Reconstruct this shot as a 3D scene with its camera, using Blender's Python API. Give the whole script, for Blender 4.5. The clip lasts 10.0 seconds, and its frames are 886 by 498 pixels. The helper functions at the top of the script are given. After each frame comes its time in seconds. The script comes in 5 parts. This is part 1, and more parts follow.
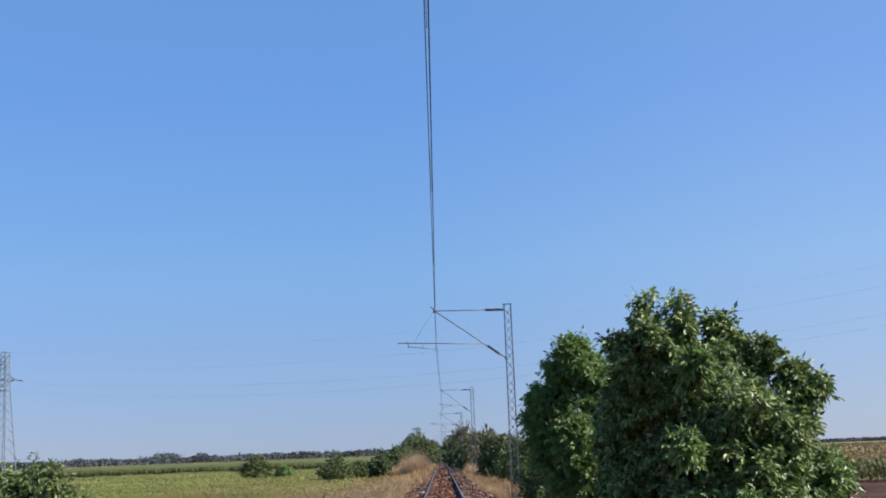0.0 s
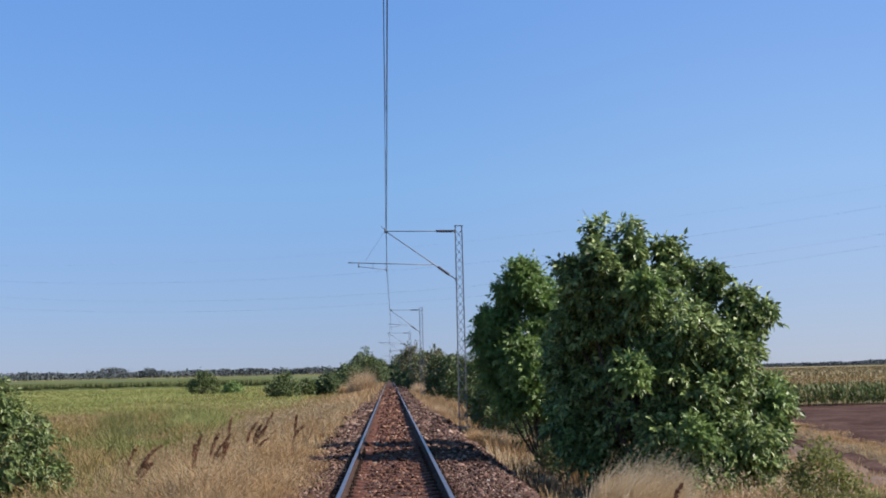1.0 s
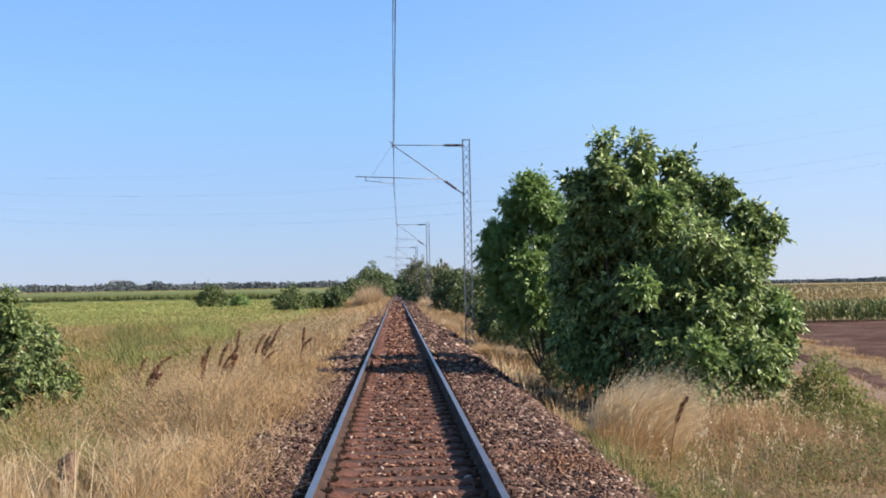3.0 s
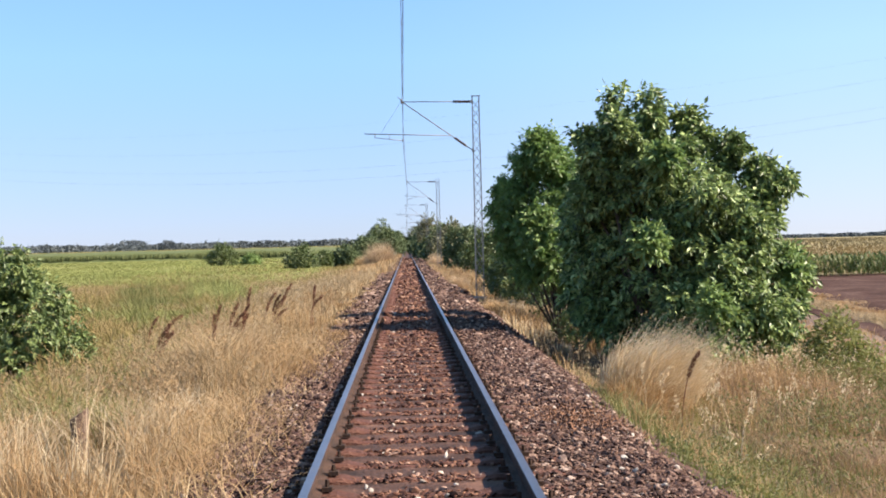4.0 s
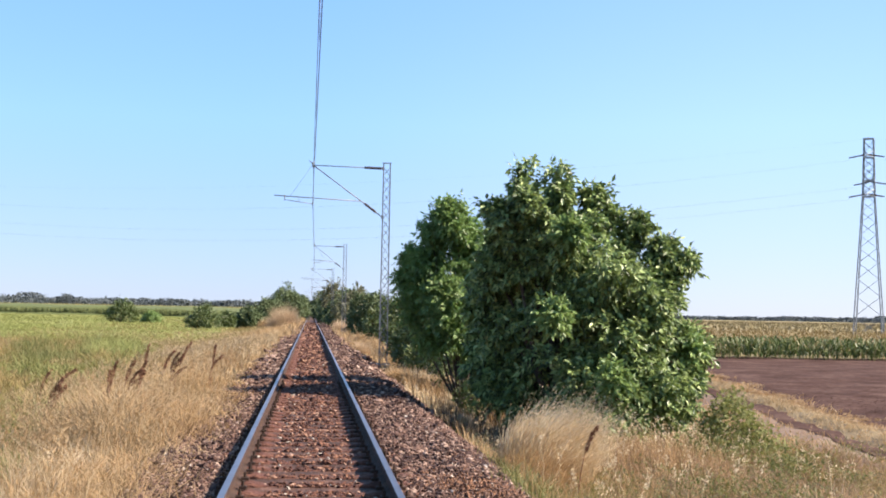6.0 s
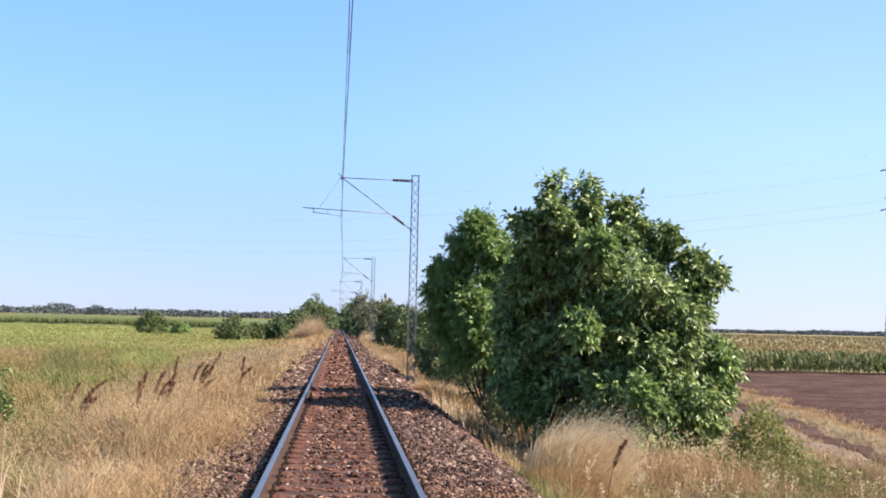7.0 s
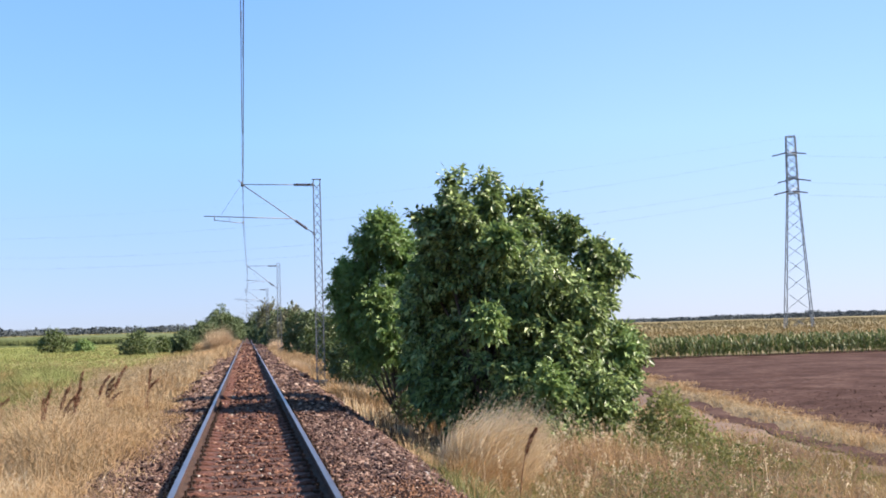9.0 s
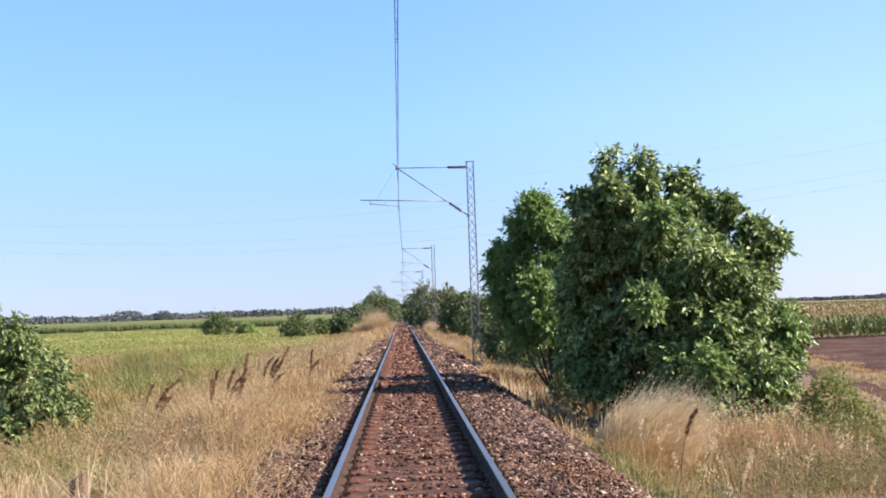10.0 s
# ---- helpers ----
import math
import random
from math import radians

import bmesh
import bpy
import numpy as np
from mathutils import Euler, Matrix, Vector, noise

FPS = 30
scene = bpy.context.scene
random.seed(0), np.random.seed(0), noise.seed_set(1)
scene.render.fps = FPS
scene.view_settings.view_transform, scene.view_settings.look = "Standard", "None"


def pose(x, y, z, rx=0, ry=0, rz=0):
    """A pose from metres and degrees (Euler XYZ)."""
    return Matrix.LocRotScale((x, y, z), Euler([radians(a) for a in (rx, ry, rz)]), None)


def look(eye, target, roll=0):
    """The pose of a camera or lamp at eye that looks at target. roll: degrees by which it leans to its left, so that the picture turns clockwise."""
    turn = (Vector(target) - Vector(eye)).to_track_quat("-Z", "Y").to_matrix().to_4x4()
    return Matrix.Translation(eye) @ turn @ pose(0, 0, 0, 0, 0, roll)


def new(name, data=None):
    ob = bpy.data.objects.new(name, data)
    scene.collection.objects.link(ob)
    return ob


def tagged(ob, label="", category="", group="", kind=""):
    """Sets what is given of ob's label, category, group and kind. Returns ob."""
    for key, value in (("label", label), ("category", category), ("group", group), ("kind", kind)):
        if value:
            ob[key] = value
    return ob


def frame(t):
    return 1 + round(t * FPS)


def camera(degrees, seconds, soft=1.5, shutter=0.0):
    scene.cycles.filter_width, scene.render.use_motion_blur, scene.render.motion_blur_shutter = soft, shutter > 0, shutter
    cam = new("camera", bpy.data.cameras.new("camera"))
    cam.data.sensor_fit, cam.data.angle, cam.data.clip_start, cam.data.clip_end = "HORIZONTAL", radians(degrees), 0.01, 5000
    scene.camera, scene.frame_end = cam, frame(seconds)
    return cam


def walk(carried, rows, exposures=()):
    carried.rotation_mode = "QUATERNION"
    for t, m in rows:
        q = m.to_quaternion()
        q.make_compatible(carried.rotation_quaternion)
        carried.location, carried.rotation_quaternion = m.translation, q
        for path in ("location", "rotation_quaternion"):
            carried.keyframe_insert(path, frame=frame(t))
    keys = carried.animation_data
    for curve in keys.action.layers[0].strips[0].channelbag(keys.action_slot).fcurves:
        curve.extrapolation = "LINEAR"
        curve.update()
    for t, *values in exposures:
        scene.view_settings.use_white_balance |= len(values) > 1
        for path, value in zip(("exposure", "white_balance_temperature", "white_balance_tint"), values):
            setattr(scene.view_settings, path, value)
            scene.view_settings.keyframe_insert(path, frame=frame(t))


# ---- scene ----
# ---- camera: a person standing between the rails, panning and tilting by hand ----
cam = camera(39.23, 10.0, soft=1.85)
PATH = [
    (0.00, pose(-0.007, -0.131, 1.583, 99.470, 2.164, -0.042)),
    (0.20, pose(-0.027, -0.095, 1.588, 98.260, 2.217, -0.346)),
    (0.50, pose(-0.007, -0.082, 1.601, 96.989, 0.839, -2.090)),
    (1.00, pose(-0.035, -0.049, 1.609, 95.735, 1.324, -2.444)),
    (1.50, pose(-0.047, -0.012, 1.605, 94.842, -0.255, -2.320)),
    (2.00, pose(-0.042, -0.001, 1.602, 94.131, 0.755, -2.037)),
    (2.50, pose(-0.034, 0.001, 1.601, 93.362, 0.809, -2.040)),
    (3.00, pose(-0.054, -0.006, 1.589, 91.824, 1.006, -2.159)),
    (3.20, pose(-0.045, 0.017, 1.609, 90.326, 0.778, -2.151)),
    (3.45, pose(-0.046, 0.035, 1.600, 89.650, 0.850, -2.080)),
    (4.05, pose(-0.048, 0.068, 1.580, 89.950, 1.500, -1.700)),
    (4.30, pose(-0.047, 0.076, 1.568, 90.810, 1.485, -1.947)),
    (4.50, pose(-0.052, 0.085, 1.559, 91.804, -0.043, -3.058)),
    (5.00, pose(-0.048, 0.071, 1.550, 92.445, -0.943, -5.485)),
    (5.50, pose(-0.042, 0.078, 1.547, 92.687, -1.014, -6.011)),
    (5.70, pose(-0.043, 0.077, 1.548, 92.790, -1.050, -6.180)),
    (6.80, pose(-0.051, 0.066, 1.556, 93.490, -1.270, -5.040)),
    (7.00, pose(-0.052, 0.065, 1.558, 93.526, -1.305, -4.772)),
    (7.50, pose(-0.062, 0.067, 1.546, 93.540, -1.774, -4.156)),
    (8.00, pose(-0.066, 0.065, 1.544, 94.623, -1.029, -2.895)),
    (8.50, pose(-0.038, 0.006, 1.493, 93.881, 0.360, -4.245)),
    (9.00, pose(-0.034, -0.021, 1.483, 93.602, 1.681, -8.963)),
    (9.50, pose(-0.029, -0.061, 1.480, 93.340, 1.077, -5.812)),
    (10.00, pose(-0.074, -0.065, 1.485, 92.958, 2.044, -1.874)),
]
EXPOSURES = [(0.0, 0.86, 6120, 14), (0.5, 0.88, 6140, 14), (1.0, 0.89, 6200, 14.5), (2.0, 1.05, 6410, 14), (3.0, 1.32, 6550, 13), (3.2, 1.37, 6570, 13), (4.3, 1.64, 6700, 14), (5.0, 1.69, 6680, 15), (7.0, 1.63, 6600, 15), (8.0, 1.58, 6500, 15.5), (8.5, 1.53, 6370, 14), (9.0, 1.54, 6440, 15.5), (10.0, 1.62, 6560, 15)]
walk(cam, PATH, EXPOSURES)

# ---- sky and sun: clear late-summer day, sun from the right, a little behind the camera ----
SUN_ELEVATION, SUN_AZIMUTH = 38.0, 101.0  # degrees; azimuth clockwise from straight ahead (+y)
world = bpy.data.worlds.new("sky")
scene.world = world
world.use_nodes = True
wn, wl = world.node_tree.nodes, world.node_tree.links
sky = wn.new("ShaderNodeTexSky")
sky.sky_type = "NISHITA"
sky.sun_disc = False
sky.sun_elevation, sky.sun_rotation = radians(SUN_ELEVATION), radians(SUN_AZIMUTH)
sky.altitude, sky.air_density, sky.dust_density, sky.ozone_density = 50.0, 1.0, 0.05, 3.5
wn["Background"].inputs[1].default_value = 0.075
tint = wn.new("ShaderNodeMix")  # clear cool summer sky
tint.data_type, tint.blend_type = "RGBA", "MULTIPLY"
tint.inputs[0].default_value = 1.0
tint.inputs[7].default_value = (0.35, 0.305, 0.44, 1.0)
wl.new(sky.outputs[0], tint.inputs[6])
haze = wn.new("ShaderNodeMix")  # even summer haze over the whole sky
haze.data_type, haze.blend_type = "RGBA", "ADD"
haze.inputs[0].default_value = 1.0
haze.inputs[7].default_value = (1.16, 2.43, 3.42, 1.0)
wl.new(tint.outputs[2], haze.inputs[6])
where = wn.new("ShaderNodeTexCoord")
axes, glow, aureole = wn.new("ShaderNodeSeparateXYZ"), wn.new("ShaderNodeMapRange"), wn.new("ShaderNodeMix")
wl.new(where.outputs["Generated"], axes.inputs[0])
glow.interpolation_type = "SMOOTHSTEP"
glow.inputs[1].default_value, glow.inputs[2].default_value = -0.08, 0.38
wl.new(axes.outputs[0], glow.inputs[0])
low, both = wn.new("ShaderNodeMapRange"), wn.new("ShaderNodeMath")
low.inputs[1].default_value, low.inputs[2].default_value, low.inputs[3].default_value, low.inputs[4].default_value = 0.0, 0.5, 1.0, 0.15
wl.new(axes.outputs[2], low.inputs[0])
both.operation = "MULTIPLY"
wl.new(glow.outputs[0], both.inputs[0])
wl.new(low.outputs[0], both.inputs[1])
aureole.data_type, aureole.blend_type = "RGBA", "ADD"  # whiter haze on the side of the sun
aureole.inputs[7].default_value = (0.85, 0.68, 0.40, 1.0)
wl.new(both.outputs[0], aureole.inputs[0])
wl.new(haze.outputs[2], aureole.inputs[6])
near, dust = wn.new("ShaderNodeMapRange"), wn.new("ShaderNodeMix")
near.interpolation_type = "SMOOTHSTEP"
near.inputs[1].default_value, near.inputs[2].default_value, near.inputs[3].default_value, near.inputs[4].default_value = 0.0, 0.17, 1.0, 0.0
wl.new(axes.outputs[2], near.inputs[0])
dust.data_type, dust.blend_type = "RGBA", "ADD"  # warm dust low over the fields
dust.inputs[7].default_value = (0.10, 0.0, 0.0, 1.0)
wl.new(near.outputs[0], dust.inputs[0])
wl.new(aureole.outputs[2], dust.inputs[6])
depth, fade = wn.new("ShaderNodeValToRGB"), wn.new("ShaderNodeMix")  # pale at the horizon, deeper blue with height
stops_ = [(0.0, (.755, .75, .745)), (.09, (.82, .82, .835)), (.15, (.835, .885, .91)), (.284, (.70, .795, .985)), (.60, (.72, .78, .86))]
while len(depth.color_ramp.elements) < len(stops_):
    depth.color_ramp.elements.new(0.5)
for el_, (at_, c_) in zip(depth.color_ramp.elements, stops_):
    el_.position, el_.color = at_, (*c_, 1.0)
wl.new(axes.outputs[2], depth.inputs[0])
fade.data_type, fade.blend_type = "RGBA", "MULTIPLY"
fade.inputs[0].default_value = 1.0
wl.new(dust.outputs[2], fade.inputs[6])
wl.new(depth.outputs[0], fade.inputs[7])
wl.new(fade.outputs[2], wn["Background"].inputs[0])

sun_data = bpy.data.lights.new("sun", "SUN")
sun_data.energy, sun_data.angle, sun_data.color = 5.0, radians(0.55), (1.0, 0.90, 0.76)
sun = new("sun", sun_data)
_e, _a = radians(SUN_ELEVATION), radians(SUN_AZIMUTH)
sun.matrix_world = look((120 * math.sin(_a) * math.cos(_e), 120 * math.cos(_a) * math.cos(_e), 120 * math.sin(_e)), (0, 0, 0))

# ---- materials ----
rng = np.random.default_rng(7)


def surface(name, stops, scale=4.0, fine=40.0, rough=0.85, bump=0.3, metal=0.0, island=0.0, each=0.0, trans=0.0, spec=0.3):
    """Procedural material: two scales of noise (and a random value per island or per object) through a colour ramp, with bump."""
    m = bpy.data.materials.new(name)
    m.use_nodes = True
    nd, ln = m.node_tree.nodes, m.node_tree.links
    b = nd["Principled BSDF"]
    co = nd.new("ShaderNodeTexCoord")
    big, small = nd.new("ShaderNodeTexNoise"), nd.new("ShaderNodeTexNoise")
    for n, s, d in ((big, scale, 4.0), (small, fine, 6.0)):
        n.inputs["Scale"].default_value, n.inputs["Detail"].default_value = s, d
        ln.new(co.outputs["Object"], n.inputs["Vector"])
    mix = nd.new("ShaderNodeMix")
    mix.inputs[0].default_value = 0.45
    ln.new(big.outputs[0], mix.inputs[2])
    ln.new(small.outputs[0], mix.inputs[3])
    out = mix.outputs[0]
    stretch = nd.new("ShaderNodeMapRange")
    stretch.inputs[1].default_value, stretch.inputs[2].default_value = 0.36, 0.64
    ln.new(out, stretch.inputs[0])
    out = stretch.outputs[0]
    for amount, node, socket in ((island, "ShaderNodeNewGeometry", "Random Per Island"), (each, "ShaderNodeObjectInfo", "Random")):
        if amount:
            src, mx = nd.new(node), nd.new("ShaderNodeMix")
            mx.inputs[0].default_value = amount
            ln.new(out, mx.inputs[2])
            ln.new(src.outputs[socket], mx.inputs[3])
            out = mx.outputs[0]
    ramp = nd.new("ShaderNodeValToRGB")
    el = ramp.color_ramp.elements
    while len(el) < len(stops):
        el.new(0.5)
    for e, (p, c) in zip(el, stops):
        e.position, e.color = p, (*c, 1.0)
    ln.new(out, ramp.inputs[0])
    ln.new(ramp.outputs[0], b.inputs["Base Color"])
    b.inputs["Roughness"].default_value, b.inputs["Metallic"].default_value = rough, metal
    b.inputs["Specular IOR Level"].default_value = spec
    if bump:
        bp = nd.new("ShaderNodeBump")
        bp.inputs["Strength"].default_value, bp.inputs["Distance"].default_value = bump, 0.02
        ln.new(small.outputs[0], bp.inputs["Height"])
        ln.new(bp.outputs[0], b.inputs["Normal"])
    if trans:
        tr, ms = nd.new("ShaderNodeBsdfTranslucent"), nd.new("ShaderNodeMixShader")
        ms.inputs[0].default_value = trans
        ln.new(ramp.outputs[0], tr.inputs[0])
        ln.new(b.outputs[0], ms.inputs[1])
        ln.new(tr.outputs[0], ms.inputs[2])
        ln.new(ms.outputs[0], nd["Material Output"].inputs[0])
    return m


M_VERGE = surface("dry_verge_soil", [(0, (0.079, 0.054, 0.032)), (0.5, (0.149, 0.104, 0.054)), (1, (0.208, 0.158, 0.089))], 0.8, 14)
M_SOIL = surface("ploughed_soil", [(0, (0.036, 0.021, 0.017)), (.5, (0.061, 0.036, 0.030)), (1, (0.095, 0.061, 0.050))], 0.4, 3.5, rough=1.0, bump=1.0, spec=.02)
M_ROAD = surface("field_track_dirt", [(0, (0.075, 0.046, 0.030)), (.5, (0.123, 0.078, 0.052)), (1, (0.180, 0.123, 0.084))], 0.7, 12, bump=.6)
M_BED = surface("ballast_bed", [(0, (0.016, 0.007, 0.004)), (0.5, (0.050, 0.023, 0.015)), (1, (0.132, 0.065, 0.042))], 3.0, 30, bump=1.0)
M_CROPSOIL = surface("crop_ground", [(0, (0.170, 0.170, 0.060)), (0.5, (0.231, 0.225, 0.088)), (1, (0.286, 0.259, 0.121))], 0.02, 1.2)
M_STONE = surface("ballast_stone", [(0, (0.009, 0.003, 0.003)), (0.3, (0.042, 0.019, 0.014)), (0.58, (0.089, 0.046, 0.031)), (0.82, (0.178, 0.108, 0.078)), (1, (0.357, 0.268, 0.214))], 9, 60, island=.85, bump=.4)
M_RUSTSTONE = surface("rust_stained_ballast", [(0, (0.010, 0.003, 0.002)), (0.3, (0.052, 0.018, 0.011)), (0.6, (0.104, 0.042, 0.024)), (0.84, (0.195, 0.100, 0.063)), (1, (0.390, 0.263, 0.197))], 7, 50, island=.85, bump=.4)
M_SLEEPER = surface("dusty_concrete", [(0, (0.037, 0.013, 0.008)), (0.5, (0.082, 0.030, 0.019)), (1, (0.137, 0.064, 0.042))], 9, 70, each=.2, bump=.8)
M_RUST = surface("rusty_rail_side", [(0, (0.015, 0.009, 0.006)), (0.5, (0.037, 0.019, 0.012)), (1, (0.066, 0.033, 0.020))], 5, 45, rough=.9, bump=.4)
M_POLISH = surface("polished_rail_head", [(0, (0.256, 0.210, 0.203)), (1, (0.371, 0.308, 0.297))], 2, 30, rough=.38, metal=1.0, bump=.05)
M_MOSS = surface("orange_dry_moss", [(0, (0.108, 0.051, 0.028)), (1, (0.217, 0.108, 0.058))], 5, 30, island=.5, bump=0)
M_STEEL = surface("weathered_steel", [(0, (.10, .105, .115)), (1, (.20, .205, .22))], 3, 25, rough=.6, metal=.3, bump=.1)
M_PYLON = surface("pylon_steel", [(0, (.12, .135, .15)), (1, (.21, .23, .25))], .5, 5, rough=.6, metal=.3, bump=0)
M_WIRE = surface("dark_wire", [(0, (.05, .05, .055)), (1, (.10, .10, .11))], 2, 20, rough=.55, metal=.6, bump=0)
M_INSUL = surface("brown_porcelain", [(0, (.03, .022, .02)), (1, (.07, .045, .04))], 8, 40, rough=.25, bump=0, spec=.6)
M_CONCRETE = surface("concrete", [(0, (0.163, 0.152, 0.134)), (1, (0.257, 0.240, 0.217))], 4, 40)
M_BARK = surface("grey_bark", [(0, (.035, .026, .020)), (1, (.11, .085, .065))], 6, 50, bump=.8)
M_WALNUT = surface("walnut_leaf", [(0, (0.028, 0.044, 0.015)), (0.42, (0.118, 0.175, 0.053)), (0.78, (0.259, 0.340, 0.112)), (1, (0.419, 0.474, 0.202))], 1.3, 7, rough=.44, island=.85, trans=.26, bump=0, spec=.40)
M_SAPLING = surface("young_walnut_leaf", [(0, (0.083, 0.142, 0.042)), (0.5, (0.142, 0.232, 0.064)), (1, (0.225, 0.326, 0.103))], 1.3, 7, rough=.42, island=.5, trans=.45, bump=0, spec=.55)
M_BUSHLEAF = surface("low_walnut_leaf", [(0, (0.042, 0.066, 0.019)), (0.5, (0.105, 0.148, 0.042)), (1, (0.195, 0.238, 0.074))], 1.1, 6, rough=.5, island=.65, trans=.2, bump=0, spec=.45)
M_FRESH = surface("fresh_leaf", [(0, (0.087, 0.142, 0.042)), (.5, (0.167, 0.248, 0.072)), (1, (0.273, 0.365, 0.125))], 1.3, 7, rough=.48, island=.6, trans=.32, bump=0, spec=.4)
M_SHRUB = surface("shrub_leaf", [(0, (0.037, 0.054, 0.014)), (.5, (0.070, 0.097, 0.026)), (1, (0.110, 0.141, 0.040))], .8, 5, rough=.5, island=.5, trans=.22, bump=0, spec=.4)
M_ROWLEAF = surface("greyish_bush_leaf", [(0, (0.043, 0.060, 0.025)), (.5, (0.073, 0.101, 0.040)), (1, (0.115, 0.150, 0.061))], .5, 4, rough=.6, island=.4, trans=.25, bump=0, spec=.3)
M_PALESTONE = surface("pale_stone", [(0, (0.212, 0.169, 0.130)), (.5, (0.342, 0.292, 0.243)), (1, (0.460, 0.422, 0.372))], 9, 60, island=.6, bump=.3)
# grey-blue base colour stands in for the air haze before the far woods
M_HAZYLEAF = surface("far_leaf_hazed", [(0, (0.056, 0.067, 0.073)), (0.5, (0.068, 0.081, 0.085)), (1, (0.083, 0.095, 0.095))], .08, 1, rough=.9, island=.25, trans=0, bump=0)
M_GREYLEAF = surface("oleaster_leaf", [(0, (0.072, 0.076, 0.036)), (.5, (0.122, 0.122, 0.061)), (1, (0.194, 0.180, 0.101))], .5, 4, rough=.55, island=.5, trans=.2, bump=0)
M_STRAW = surface("straw_grass", [(0, (0.202, 0.117, 0.050)), (0.35, (0.318, 0.199, 0.094)), (0.7, (0.408, 0.284, 0.147)), (1, (0.491, 0.385, 0.229))], .45, 6, rough=.55, island=.28, trans=.38, bump=0)
M_PALE = surface("bleached_grass", [(0, (0.396, 0.285, 0.158)), (.5, (0.602, 0.475, 0.301)), (1, (0.713, 0.626, 0.451))], 1.6, 6, rough=.6, island=.55, trans=.42, bump=0)
M_DRYWEED = surface("dry_brown_weed", [(0, (.150, .088, .050)), (.5, (.250, .160, .095)), (1, (.36, .26, .165))], .7, 5, rough=.7, island=.4, trans=.3, bump=0)
M_REED = surface("pale_reed", [(0, (0.344, 0.234, 0.138)), (.5, (0.454, 0.330, 0.206)), (1, (0.537, 0.427, 0.289))], .5, 5, rough=.65, island=.3, trans=.4, bump=0)
M_OLIVE = surface("olive_grass", [(0, (0.108, 0.087, 0.028)), (0.3, (0.174, 0.140, 0.045)), (0.6, (0.257, 0.190, 0.075)), (1, (0.349, 0.244, 0.114))], .3, 4, rough=.6, island=.22, trans=.4, bump=0)
M_GREENW = surface("green_weed", [(0, (0.077, 0.088, 0.026)), (0.5, (0.144, 0.148, 0.047)), (1, (0.241, 0.211, 0.081))], .6, 5, rough=.6, island=.3, trans=.4, bump=0)
M_REDDISH = surface("reddish_seed_grass", [(0, (0.235, 0.161, 0.089)), (0.5, (0.354, 0.264, 0.150)), (1, (0.436, 0.348, 0.214))], .4, 5, rough=.7, island=.25, trans=.4, bump=0)
M_LIME = surface("lime_weed", [(0, (0.108, 0.120, 0.036)), (.5, (0.175, 0.185, 0.056)), (1, (0.248, 0.244, 0.091))], .25, 4, rough=.6, island=.22, trans=.4, bump=0)
M_DOCK = surface("dry_dock", [(0, (0.072, 0.031, 0.018)), (0.5, (0.145, 0.062, 0.035)), (1, (0.239, 0.111, 0.062))], 4, 30, rough=.85, island=.6, bump=0)
M_SOY = surface("soy_leaf", [(0, (0.182, 0.198, 0.067)), (0.4, (0.220, 0.239, 0.081)), (0.7, (0.257, 0.270, 0.101)), (1, (0.305, 0.303, 0.127))], .03, .12, rough=.85, island=.10, trans=.35, bump=0, spec=.1)
M_CORNLEAF = surface("corn_leaf", [(0, (.040, .064, .018)), (.42, (.082, .112, .032)), (.70, (.140, .158, .056)), (.86, (.25, .215, .105)), (1, (.33, .27, .14))], .3, 4, rough=.5, island=.75, trans=.3, bump=0)
M_TASSEL = surface("corn_tassel", [(0, (0.149, 0.099, 0.039)), (0.5, (0.195, 0.137, 0.057)), (1, (0.235, 0.170, 0.078))], .1, 3, rough=.75, island=.3, trans=.3, bump=0)
M_FARTOP = surface("far_crop_top", [(0, (0.176, 0.140, 0.074)), (.5, (0.200, 0.162, 0.085)), (1, (0.224, 0.183, 0.100))], .02, .2, rough=.85, island=.1, bump=0, spec=.1)
M_FARPALE = surface("far_pale_crop", [(0, (0.165, 0.154, 0.066)), (1, (0.243, 0.215, 0.099))], .02, .4, rough=.8, island=.3, bump=0)
M_FARCORN = surface("far_corn_leaf", [(0, (0.072, 0.088, 0.032)), (1, (0.103, 0.115, 0.046))], .01, .1, rough=.9, island=.12, bump=0, spec=.1)
M_OLDWOOD = surface("weathered_wood", [(0, (0.033, 0.019, 0.013)), (.5, (0.110, 0.067, 0.048)), (1, (0.219, 0.150, 0.114))], 6, 60, bump=.9)


